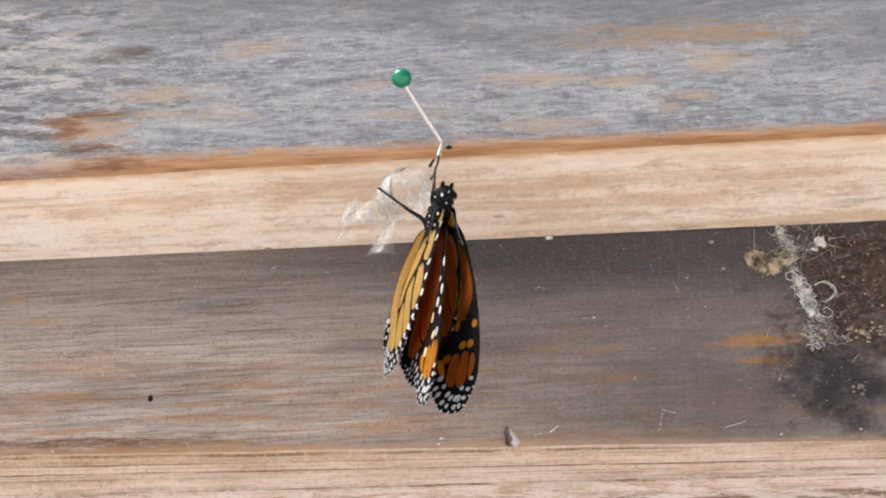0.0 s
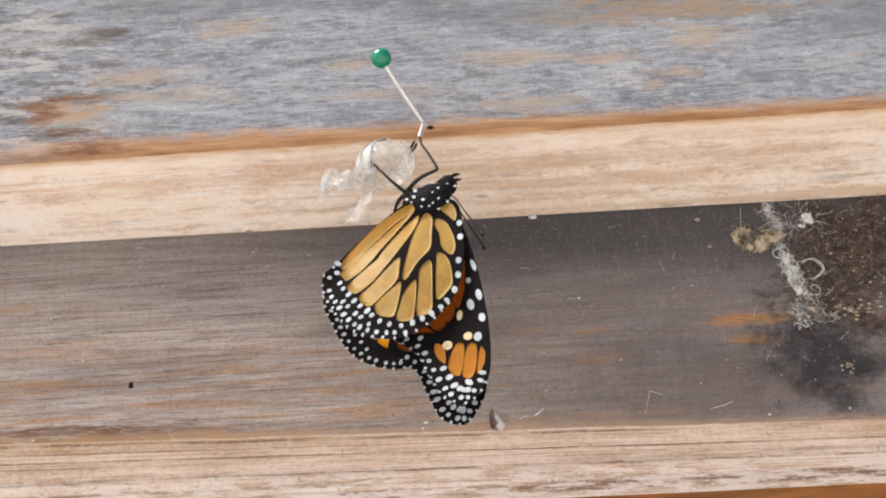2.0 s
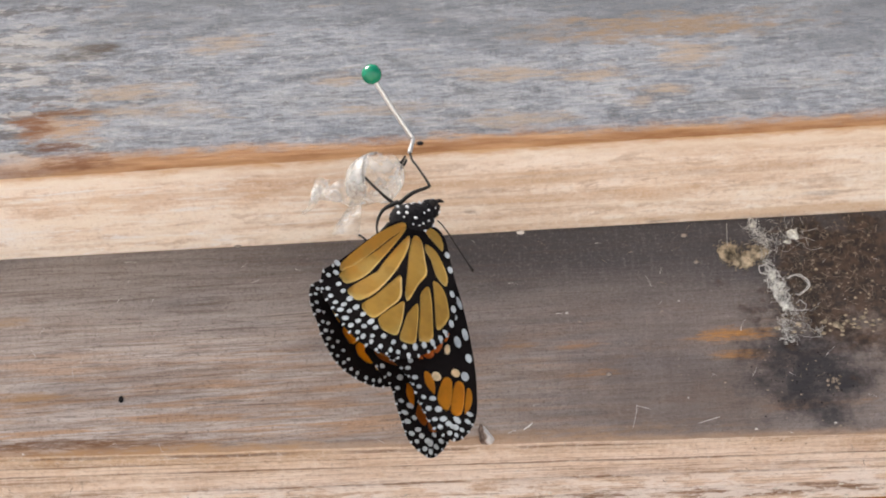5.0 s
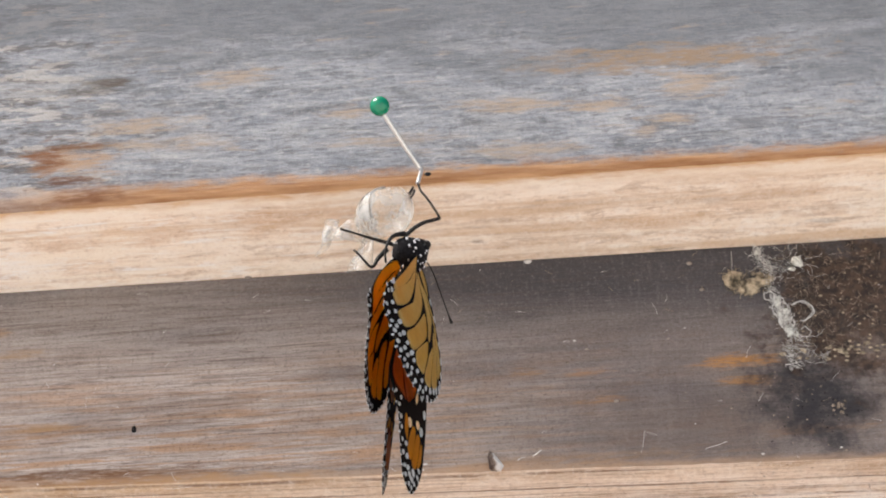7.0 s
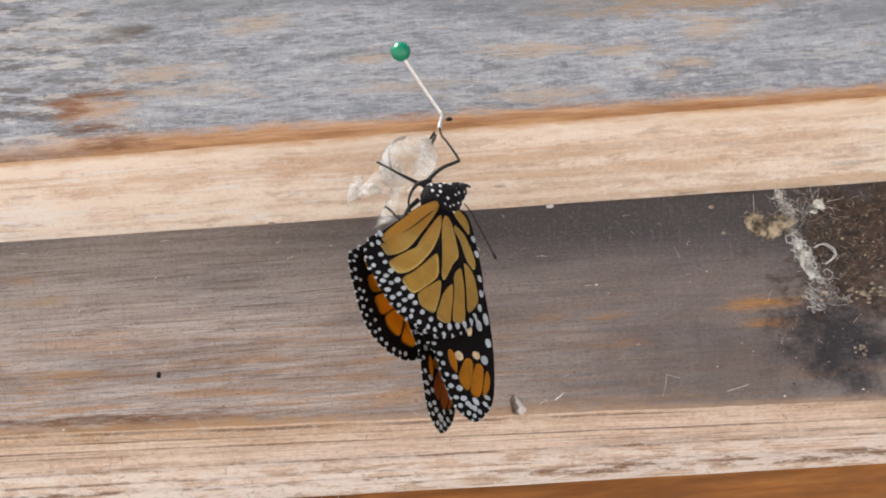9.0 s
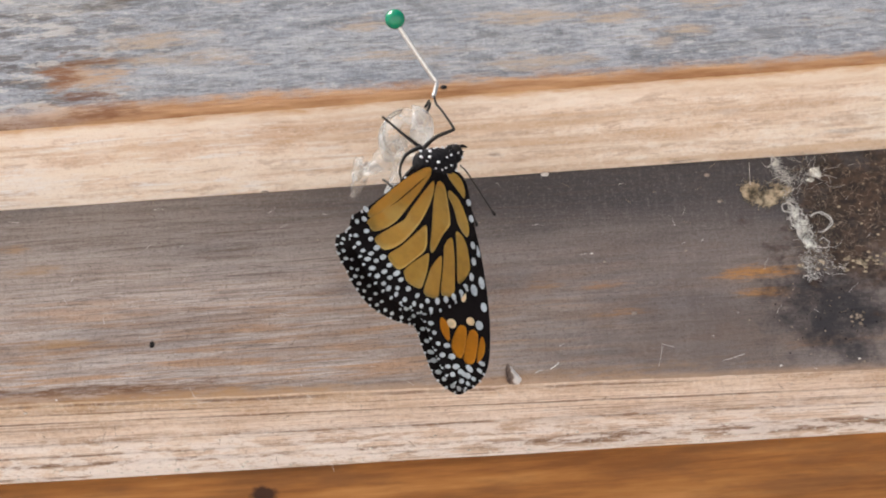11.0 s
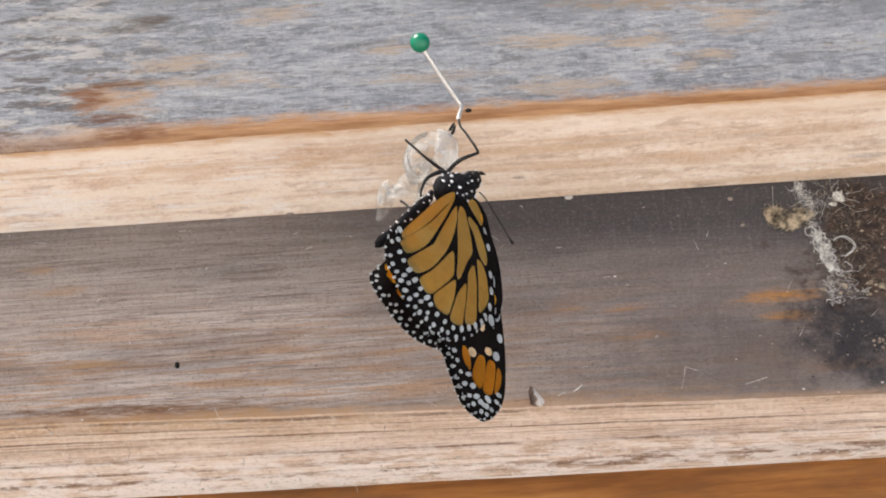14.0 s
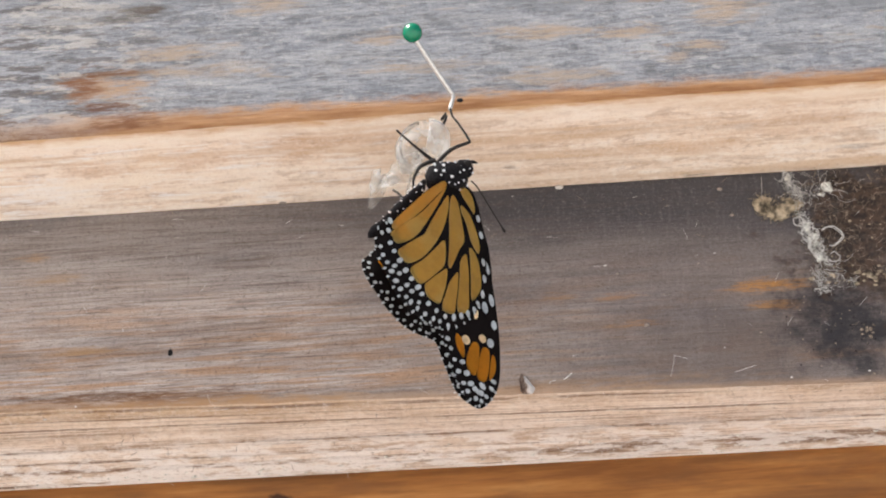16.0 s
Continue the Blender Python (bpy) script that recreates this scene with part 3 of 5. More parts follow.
# ---- pin ----
pin = empty("ball_pin", 0, 0, 0, "bent steel pin with a glossy green ball head", "pin")
mesh_ob("head", *ball((-9.6, -13.0, 10.1), 2.25, 24, 16), M_GREEN, pin, "glossy green plastic ball")
shaft = smooth([(-9.3, -12.6, 9.2), (-5.2, -7.2, 4.2), (-1.9, -3.0, 0.4), (-1.25, -2.5, -0.6), (-1.7, -4.0, -3.4), (-2.2, -5.0, -5.8)], 5, False)
mesh_ob("shaft", *tube(shaft, 0.5, 8), M_STEEL, pin, "bent nickel-plated steel shaft")
knot_hole = tagged(mesh_ob("pin_hole", *ball((0.2, -0.12, -0.1), 0.7, 12, 6, (1.1, 0.35, 0.8)), M_SOOT), "small black hole in the timber edge", "hole")
knot_hole.location = at(0, 0, 0)


# ---- the butterfly ----
BX, BY, BZ = -1.5, -6.0, -27.4
butterfly = empty("monarch_butterfly", BX, BY, BZ, "orange and black butterfly with white-dotted wings hanging by its legs", "butterfly")


def prism(outline, n0, n1):
    """A thin plate: an outline in the wing's plane, between two heights across it."""
    m = len(outline)
    verts = [(p[0], n0, p[1]) for p in outline] + [(p[0], n1, p[1]) for p in outline]
    faces = [tuple(range(m)), tuple(reversed(range(m, 2 * m)))] + [((i + 1) % m, i, m + i, m + (i + 1) % m) for i in range(m)]
    return verts, faces


def sheet(outline, n0, n1, centre=None, rings=4):
    """A thin plate like prism, filled with rings of small faces so that it can be bent."""
    m = len(outline)
    if centre is None:
        centre = (sum(p[0] for p in outline) / m, sum(p[1] for p in outline) / m)
    verts, faces = [], []
    for n in (n0, n1):
        o = len(verts)
        for r in range(rings):
            f = 1 - r / rings
            verts += [(centre[0] + (p[0] - centre[0]) * f, n, centre[1] + (p[1] - centre[1]) * f) for p in outline]
        verts.append((centre[0], n, centre[1]))
        for r in range(rings - 1):
            faces += [(o + r * m + i, o + r * m + (i + 1) % m, o + (r + 1) * m + (i + 1) % m, o + (r + 1) * m + i) for i in range(m)]
        faces += [(o + (rings - 1) * m + i, o + (rings - 1) * m + (i + 1) % m, o + rings * m) for i in range(m)]
    o = rings * m + 1
    faces += [((i + 1) % m, i, o + i, o + (i + 1) % m) for i in range(m)]
    return verts, faces


def pierced(outline, holes, n0, n1):
    """A thin plate with openings: the black rim and veins round the cells of a wing."""
    bm = bmesh.new()
    edges = []
    for pts in (outline, *holes):
        vs = [bm.verts.new((p[0], 0, p[1])) for p in pts]
        edges += [bm.edges.new((vs[i], vs[(i + 1) % len(vs)])) for i in range(len(vs))]
    bmesh.ops.triangle_fill(bm, use_beauty=True, use_dissolve=False, edges=edges, normal=(0, -1, 0))
    for _ in range(2):
        long_edges = [e for e in bm.edges if len(e.link_faces) == 2 and e.calc_length() > 1.4]
        bmesh.ops.subdivide_edges(bm, edges=long_edges, cuts=1)
        bmesh.ops.triangulate(bm, faces=[f for f in bm.faces if len(f.verts) > 3])
    bm.verts.index_update()
    flat = [(v.co.x, v.co.z) for v in bm.verts]
    tris = [tuple(v.index for v in f.verts) for f in bm.faces]
    m = len(flat)
    walls = [(c.link_loop_next.vert.index, c.vert.index) for f in bm.faces for c in f.loops if len(c.edge.link_faces) == 1]
    bm.free()
    verts = [(u, n, w) for n in (n0, n1) for u, w in flat]
    return verts, tris + [tuple(m + i for i in reversed(t)) for t in tris] + [(p, q, m + q, m + p) for p, q in walls]


def hind_bend(u, w):
    """How far the hindwing bellies outwards, and flares along its inner margin."""
    r = ((u + 6) / 15) ** 2 + ((w + 16) / 19) ** 2
    d = (u + 5) * 0.682 - (w - 1.2) * 0.731
    return 2.77 * max(0.0, 1 - r / 1.4) ** 2 + 1.8 * max(0.0, 1 - d / 6.0) ** 2 + 0.12 * noise.noise((u * 0.35, w * 0.35, 2.0))


def fore_bend(u, w):
    return 0.5 * max(0.0, 1 - ((w + 26) / 27) ** 2) + 0.08 * noise.noise((u * 0.35, w * 0.3, 5.0))


def bent(piece, bend, side):
    verts, faces = piece
    return [(v[0], v[1] + side * bend(v[0], v[2]), v[2]) for v in verts], faces


def dot(u, w, r, n0, n1, stretch=1.3, turn=0.0):
    c, s = math.cos(turn), math.sin(turn)
    pts = []
    for i in range(9):
        a = 2 * math.pi * i / 9
        p, q = r * stretch * math.cos(a), r * math.sin(a)
        pts.append((u + p * c - q * s, w + p * s + q * c))
    return prism(pts, n0, n1)


def within(q, poly):
    """Whether a point lies inside an outline."""
    hit = False
    for (ax, ay), (bx, by) in zip(poly, poly[1:] + poly[:1]):
        if (ay > q[1]) != (by > q[1]) and q[0] < ax + (q[1] - ay) * (bx - ax) / (by - ay):
            hit = not hit
    return hit


def rim_dots(outline, first, last, inset, gap, r, n0, n1, seed, avoid=(), taken=None):
    """White dots in a row inside the rim, from one share of the outline to another."""
    m = len(outline)
    rr = random.Random(seed)
    cx = sum(p[0] for p in outline) / m
    cy = sum(p[1] for p in outline) / m
    out, walked, want = [], 0.0, gap / 2
    for i in range(int(first * m), int(last * m)):
        a, b = outline[i % m], outline[(i + 1) % m]
        d = Vector((b[0] - a[0], b[1] - a[1]))
        if d.length < 1e-6:
            continue
        side = Vector((-d.y, d.x)).normalized()
        if side.dot(Vector((cx - a[0], cy - a[1]))) < 0:
            side = -side
        walked += d.length
        if walked > want:
            want += gap * rr.uniform(0.92, 1.08)
            q = Vector(a[:2]) + side * (inset + rr.uniform(-0.08, 0.08))
            if any(within(q + r * Vector(o), poly) for poly in avoid for o in ((1.1, 0), (-1.1, 0), (0, 1.1), (0, -1.1))):
                continue
            if taken is not None:
                if not within(q, HIND_RING) or any((q - c).length < 1.3 * (r + rc) + 0.1 for c, rc in taken):
                    continue
                taken.append((q, r))
            out.append(dot(q.x, q.y, r * rr.uniform(0.85, 1.12), n0, n1, rr.uniform(1.05, 1.5), math.atan2(d.y, d.x) + rr.uniform(1.2, 1.7)))
    return joined(*out)


HIND = smooth([(*p, 0) for p in [(-1.1, 1.6), (-5.0, 1.6), (-9.6, -3.0), (-14.6, -8.5), (-18.7, -12.8), (-21.6, -15.4), (-22.1, -18.0), (-21.3, -21.4), (-19.8, -23.8), (-18.5, -26.4), (-16.7, -28.9), (-14.4, -31.3), (-11.5, -32.9), (-8.2, -33.9), (-4.5, -34.1), (-1.2, -32.8), (1.9, -30.3), (4.7, -26.8), (6.8, -22.2), (7.6, -17.2), (7.7, -11.1), (7.0, -5.2), (6.4, 0.2), (4.8, 3.6), (1.6, 3.9)]], 6)
FORE = smooth([(*p, 0) for p in [(-1.1, 1.4), (3.4, 1.6), (6.6, -4.2), (8.9, -14.0), (10.4, -25.0), (11.0, -34.5), (10.6, -42.4), (9.0, -46.6), (6.2, -49.7), (3.4, -49.2), (0.7, -47.2), (-1.1, -43.6), (-2.6, -39.8), (-4.0, -36.2), (-7.1, -33.0), (-9.3, -31.0), (-10.4, -29.0), (-8.5, -22.6), (-5.6, -12.7), (-2.8, -3.4)]], 6)
HIND_CELLS = [
    [(-4.4, 1.2), (-9.4, -3.3), (-14.3, -8.9), (-17.7, -13.2), (-17.1, -14.1), (-12.3, -9.6), (-6.6, -2.7), (-3.6, 0.8)],
    [(-3.3, 0.3), (-7.3, -4.7), (-11.7, -9.9), (-17.5, -15.0), (-17.4, -16.3), (-16.3, -17.3), (-12.8, -15.0), (-9.8, -10.6), (-5.3, -3.0)],
    [(-2.6, -1.4), (-5.0, -4.9), (-8.6, -11.0), (-10.8, -15.0), (-14.2, -17.5), (-16.1, -19.3), (-15.4, -20.7), (-13.9, -21.4), (-10.8, -19.2), (-7.3, -14.2), (-4.7, -8.8), (-3.0, -4.0)],
    [(-5.5, -14.4), (-7.5, -16.7), (-10.6, -20.4), (-13.2, -22.8), (-12.7, -24.3), (-11.0, -25.5), (-8.1, -22.8), (-5.8, -20.0), (-5.5, -16.8)],
]
HIND_CELLS += [
    [(-1.2, -0.9), (0.2, -1.6), (0.5, -7.1), (0.5, -11.5), (-1.6, -15.1), (-3.8, -19.8), (-4.2, -18.9), (-3.6, -13.2), (-2.8, -7.0)],
    [(-5.0, -21.1), (-6.6, -22.5), (-9.5, -25.4), (-9.8, -26.5), (-8.9, -28.1), (-6.4, -28.8), (-5.6, -26.6), (-5.1, -23.7)],
    [(-1.8, -20.8), (-3.8, -23.8), (-4.6, -26.6), (-5.2, -29.0), (-4.8, -29.9), (-2.4, -29.8), (-2.0, -27.0), (-1.8, -23.6)],
    [(0.9, -15.4), (-0.7, -17.8), (-0.9, -22.2), (-1.1, -28.3), (-0.2, -28.8), (1.5, -27.8), (1.5, -23.3), (1.3, -18.3)],
    [(2.5, -13.1), (2.5, -15.5), (2.6, -21.5), (2.9, -24.8), (3.6, -24.4), (5.3, -21.5), (5.4, -19.3), (4.8, -15.8), (3.7, -13.5)],
    [(1.6, -2.1), (1.4, -3.9), (2.5, -6.7), (3.3, -10.8), (5.1, -12.7), (5.6, -10.5), (4.9, -7.0), (3.4, -3.4)],
    [(1.5, 2.9), (2.2, 1.3), (4.2, -1.0), (5.1, -2.3), (5.3, -0.4), (4.5, 2.0), (3.2, 3.0)],
]
# where the coloured cells end towards the rim
HIND_EDGE = smooth([(*p, 0) for p in [(-17.9, -12.6), (-17.8, -16.2), (-16.2, -19.6), (-13.6, -23.4), (-11.0, -26.2), (-8.8, -28.6), (-5.0, -30.3), (-1.0, -29.3), (2.4, -27.0), (5.0, -23.0)]], 8, False)
HIND_RING = [p[:2] for p in HIND]
HIND_SPOTS = [(6.3, -3.4), (6.7, -7.6), (6.7, -14.6), (6.8, -18.6), (6.2, -22.6)]
FORE_CELLS = [
    [(0.2, -0.8), (2.6, -1.0), (5.2, -6.2), (6.5, -14.2), (6.2, -20.6), (4.8, -25.6), (3.6, -23.0), (1.4, -11.0)],
    [(-1.1, -3.2), (0.8, -10.8), (3.0, -22.0), (4.0, -26.0), (2.6, -28.8), (1.0, -26.8), (-0.9, -16.5), (-1.9, -8.2)],
    [(-2.6, -7.6), (-1.3, -17.3), (0.7, -27.4), (1.9, -29.4), (0.2, -30.6), (-2.0, -27.4), (-4.9, -18.3), (-3.9, -11.2)],
    [(-5.4, -18.3), (-2.8, -28.2), (-0.6, -31.0), (-2.6, -30.8), (-6.7, -30.4), (-8.4, -28.2), (-7.2, -22.7)],
]
# the rust patches of the upper face, the first one wider than its window
FORE_UPPER = [[(0.3, -4.2), (2.4, -4.4), (6.2, -7.2), (8.2, -14.6), (8.9, -21.0), (7.2, -26.4), (4.8, -25.9), (3.6, -23.0), (1.4, -11.0)]] + FORE_CELLS[1:]
TIP_CELLS = [
    [(-0.2, -34.2), (1.4, -35.6), (1.5, -39.4), (-0.2, -37.0)],
    [(3.8, -35.4), (5.5, -35.9), (4.4, -42.6), (2.2, -40.6)],
    [(6.3, -36.0), (8.1, -36.4), (7.2, -43.0), (5.0, -42.8)],
    [(8.9, -36.8), (9.7, -38.0), (9.3, -41.0), (8.0, -42.8)],
]
# place, half width, half length, tilt in degrees; the last one is cream
FORE_SPOTS = [
    (8.4, -15.2, 0.50, 1.7, 14), (7.2, -19.0, 0.55, 0.8, 10), (9.2, -23.2, 0.65, 1.5, 8), (7.4, -25.5, 0.75, 1.4, 8), (9.6, -29.2, 0.70, 1.1, 5),
    (5.0, -27.8, 0.60, 1.3, -8), (8.5, -33.9, 0.85, 1.1, 0), (6.5, -33.4, 0.95, 1.0, 0), (2.2, -35.0, 1.05, 1.1, 0),
]


def shrunk(pts, share):
    c = sum((Vector(p) for p in pts), Vector((0, 0))) / len(pts)
    return [tuple(c + share * (Vector(p) - c)) for p in pts]


def grown(pts, by):
    """A cell's outline pushed outwards all round."""
    out, m = [], len(pts)
    turn = 1 if sum(pts[i - 1][0] * pts[i][1] - pts[i][0] * pts[i - 1][1] for i in range(m)) > 0 else -1
    for i in range(m):
        d = (Vector(pts[(i + 1) % m][:2]) - Vector(pts[i - 1][:2])).normalized()
        out.append((pts[i][0] + turn * by * d.y, pts[i][1] - turn * by * d.x))
    return out


def wing(name, outline, lists, bend, side, label, vein=0.0):
    """The black rim and veins of a wing; side -1 for the wing on the near side, +1 for the far one. Its lower face looks outwards."""
    holes = [[p[:2] for p in smooth([(*q, 0) for q in grown(pts, vein)], 4)] for pts in lists]
    return mesh_ob(name, *bent(pierced([p[:2] for p in outline], holes, -0.05, 0.05), bend, side), M_BLACK, butterfly, label, flat=True)


def cells(lists, wing_ob, n0, n1, bend, side, material, label, over=0.06):
    for pts in lists:
        pts = grown(shrunk(pts, 1.02), over)
        mesh_ob("wing_cell", *bent(sheet([p[:2] for p in smooth([(*q, 0) for q in pts], 4)], n0, n1, None, 5), bend, side), material, wing_ob, label)


def spot(u, w, a, b, turn, n0, n1):
    c, s = math.cos(radians(turn)), math.sin(radians(turn))
    ring = [(a * math.cos(0.5236 * i), b * math.sin(0.5236 * i)) for i in range(12)]
    return prism([(u + p * c - q * s, w + p * s + q * c) for p, q in ring], n0, n1)


def wing_pair(side):
    out = side * 0.05, side * 0.12
    inn = -side * 0.05, -side * 0.11
    fore = wing("forewing", FORE, FORE_CELLS + TIP_CELLS, fore_bend, side, "black-veined orange forewing with white-dotted tip")
    hind = wing("hindwing", HIND, HIND_CELLS, hind_bend, side, "ochre hindwing with black veins and white-dotted rim", 0.14)
    cells(HIND_CELLS, hind, *out, hind_bend, side, M_OCHRE, "ochre cell between black veins", 0.22)
    cells(HIND_CELLS, hind, *inn, hind_bend, side, M_BRIGHT, "orange cell between black veins", 0.22)
    cells(FORE_CELLS, fore, *out, fore_bend, side, M_ORANGE, "orange cell between black veins")
    cells(FORE_UPPER, fore, *inn, fore_bend, side, M_RUST, "rust cell between black veins")
    cells(TIP_CELLS, fore, *out, fore_bend, side, M_AMBERWING, "amber cell between black veins")
    cells(TIP_CELLS[1:], fore, *inn, fore_bend, side, M_RUST, "rust cell between black veins")
    for k, (n0, n1) in enumerate((out, inn)):
        kept, proud = [], n1 * 1.5
        rows = [
            rim_dots(HIND_EDGE, 0.0, 0.985, -0.95, 2.1, 0.52, n0, proud, 13 + k, HIND_CELLS, kept),
            rim_dots(HIND, 0.14, 0.68, 1.35, 2.1, 0.47 - 0.1 * k, n0, proud, 3 + k, HIND_CELLS, kept),
            rim_dots(HIND_EDGE, 0.0, 0.72, -2.75, 2.1, 0.46 - 0.1 * k, n0, proud, 33 + k, HIND_CELLS, kept),
            rim_dots(HIND, 0.17, 0.70, 0.15, 2.3, 0.27, n0, proud, 23 + k),
        ]
        rows = rows[k:] + [spot(u, w, 0.6, 0.95, 0, n0, n1) for u, w in HIND_SPOTS[k * 9:]]
        tagged(mesh_ob("rim_dots", *bent(joined(*rows), hind_bend, side), M_WHITE, hind, "white dots along the black rim", flat=True), kind="stuff")
        dots = joined(rim_dots(FORE, 0.33, 0.72, 0.15, 2.2, 0.26, n0, n1, 25 + k), rim_dots(FORE, 0.30, 0.72, 1.4, 2.5, 0.50, n0, n1, 5 + k, TIP_CELLS), rim_dots(FORE, 0.27, 0.70, 3.3, 2.7, 0.60, n0, n1, 15 + k, TIP_CELLS + FORE_CELLS))
        tagged(mesh_ob("rim_dots", *bent(dots, fore_bend, side), M_WHITE, fore, "white dots along the black rim", flat=True), kind="stuff")
        for n, (u, w, a, b, turn) in enumerate(FORE_SPOTS):
            if k == 1 and n in (0, 1, 2, 3):
                continue
            pale = M_CREAM if n in (5, 7, 8) else M_WHITE
            mesh_ob("pale_spot", *bent(spot(u, w, a, b, turn, n0, n1), fore_bend, side), pale if k == 0 else M_AMBERWING, fore, "pale spot near the wing tip", flat=True)
    return fore, hind


near_wings = wing_pair(-1)
far_wings = wing_pair(1)


def bulge(c, axis, length, radii, seg=20, rings=14, lumps=0.0):
    """A rounded body along an axis; radii are given from one end to the other."""
    c, axis = Vector(c), Vector(axis).normalized()
    side = axis.cross(Vector((0, 1, 0))).normalized()
    up = axis.cross(side)
    verts, faces = [], []
    for i in range(rings + 1):
        s = i / rings
        f = s * (len(radii) - 1)
        j = min(int(f), len(radii) - 2)
        r = radii[j] + (radii[j + 1] - radii[j]) * (f - j)
        r *= math.sqrt(max(0.0, 1 - (2 * s - 1) ** 6)) if 0 < i < rings else 0.05
        for k in range(seg):
            a = 2 * math.pi * k / seg
            q = c + axis * length * (s - 0.5) + r * (math.cos(a) * side + math.sin(a) * up)
            verts.append(q + Vector(noise.noise_vector(q * 1.3)) * lumps)
    for i in range(rings):
        for k in range(seg):
            faces.append((i * seg + k, i * seg + (k + 1) % seg, (i + 1) * seg + (k + 1) % seg, (i + 1) * seg + k))
    return verts, faces


def body_dots(c, axis, length, r, count, seed, size=0.5):
    """White dots scattered over a rounded body."""
    rr, out = random.Random(seed), []
    c, axis = Vector(c), Vector(axis).normalized()
    side = axis.cross(Vector((0, 1, 0))).normalized()
    up = axis.cross(side)
    for i in range(count):
        s = (i + 0.5) / count * 1.8 - 0.9
        a = i * 2.4 + rr.uniform(-0.3, 0.3)
        rad = r * math.sqrt(max(0.1, 1 - s ** 4))
        q = c + axis * length * 0.5 * s + rad * (math.cos(a) * side + math.sin(a) * up)
        out.append(ball(q, size * rr.uniform(0.6, 1.2), 8, 5, (1.2, 0.8, 1)))
    return joined(*out)


def flattened(piece, share=0.5):
    verts, faces = piece
    return [Vector((v[0], v[1] * share, v[2])) for v in verts], faces


FORWARD = (0.93, 0, 0.36)
UPWARD = (0.62, 0, 0.78)
thorax = mesh_ob("thorax", *flattened(bulge((-1.0, 0, 4.6), FORWARD, 10.6, [2.5, 3.5, 3.9, 3.6, 2.4], lumps=0.4), 0.78), M_BODY, butterfly, "black furry thorax with white dots")
tagged(mesh_ob("body_dots", *flattened(body_dots((-1.0, 0, 4.6), FORWARD, 9.8, 3.75, 46, 4, 0.31), 0.8), M_DOT, thorax, "white dots on black fur"), kind="stuff")
mesh_ob("head", *joined(bulge((3.3, 0, 8.0), UPWARD, 5.4, [1.9, 2.3, 2.1, 1.3], lumps=0.25)), M_BODY, thorax, "black head")
for n in (-1.7, 1.7):
    mesh_ob("eye", *ball((3.6, n, 8.6), 1.05, 14, 10), M_LEG, thorax, "glossy black eye")
tagged(mesh_ob("head_dots", *body_dots((3.3, 0, 8.0), UPWARD, 4.8, 2.15, 14, 9, 0.28), M_DOT, thorax, "white dots on the head"), kind="stuff")
for n in (-0.9, 0.9):
    mesh_ob("palp", *tube([(4.4, n, 9.6), (5.6, n * 1.1, 10.2), (6.6, n * 1.1, 10.1)], [0.5, 0.42, 0.15]), M_BODY, thorax)
ant = smooth([(4.6, -1.2, 4.8), (5.8, -1.9, 2.8), (8.4, -2.6, -2.4), (10.4, -3.0, -6.2), (11.2, -3.2, -7.8)], 5, False)
mesh_ob("antenna", *tube(ant, [0.15] * 15 + [0.17, 0.22, 0.3, 0.36, 0.36, 0.2]), M_LEG, thorax, "thin black clubbed antenna")
ant = smooth([(4.6, 1.0, 4.8), (5.6, 2.0, 3.0), (8.0, 3.2, -1.4), (9.8, 4.2, -4.8), (10.4, 4.6, -6.2)], 5, False)
mesh_ob("antenna", *tube(ant, [0.15] * 15 + [0.17, 0.22, 0.3, 0.36, 0.36, 0.2]), M_LEG, thorax, "thin black clubbed antenna")

abdomen = mesh_ob("abdomen", *flattened(bulge((-14.2, 0, -4.9), (-0.72, 0, -0.69), 22.6, [1.0, 1.2, 1.25, 1.2, 1.1, 0.95, 0.9, 1.4, 1.1], rings=24, lumps=0.15)), M_BODY, butterfly, "slender black abdomen with white dots")
tagged(mesh_ob("abdomen_dots", *flattened(body_dots((-13.5, 0, -4.2), (-0.72, 0, -0.69), 22.0, 1.12, 34, 14, 0.3)), M_DOT, abdomen, "white dots along the abdomen"), kind="stuff")


def leg(points, label):
    """Thigh, shin and foot as one jointed limb, thicker at the thigh; points are measured from the pin hole."""
    pts = smooth([(p[0] - BX, p[1] - BY, p[2] - BZ) for p in points], 4, False)
    n = len(pts)
    return mesh_ob("leg", *tube(pts, [0.62 - 0.36 * min(1, 1.6 * i / n) for i in range(n)], 7), M_LEG, butterfly, label)


fore_leg = leg([(-4.6, -6.0, -25.8), (-5.8, -6.5, -21.6), (-2.6, -8.0, -18.8), (1.0, -8.2, -17.4), (1.6, -8.2, -16.6), (-0.6, -7.4, -11.4), (-1.7, -6.6, -9.0), (-2.1, -6.2, -6.6)], "bent black leg gripping the pin")
hold_leg = leg([(-4.8, -6.0, -25.4), (-5.6, -6.5, -21.6), (-8.2, -8.0, -19.7), (-10.7, -9.0, -17.6), (-13.6, -9.4, -14.4), (-14.3, -9.4, -13.6)], "black leg gripping the empty shell")
hind_leg = leg([(-8.8, -5.0, -24.4), (-11.0, -5.4, -27.0), (-12.6, -5.0, -29.4), (-15.0, -3.8, -26.2), (-15.9, -3.4, -25.2)], "black leg held out free")
side_leg = leg([(-6.2, -8.6, -21.6), (-9.6, -9.2, -23.4), (-11.2, -9.0, -26.8), (-11.0, -8.6, -29.8)], "black leg folded along the thorax")
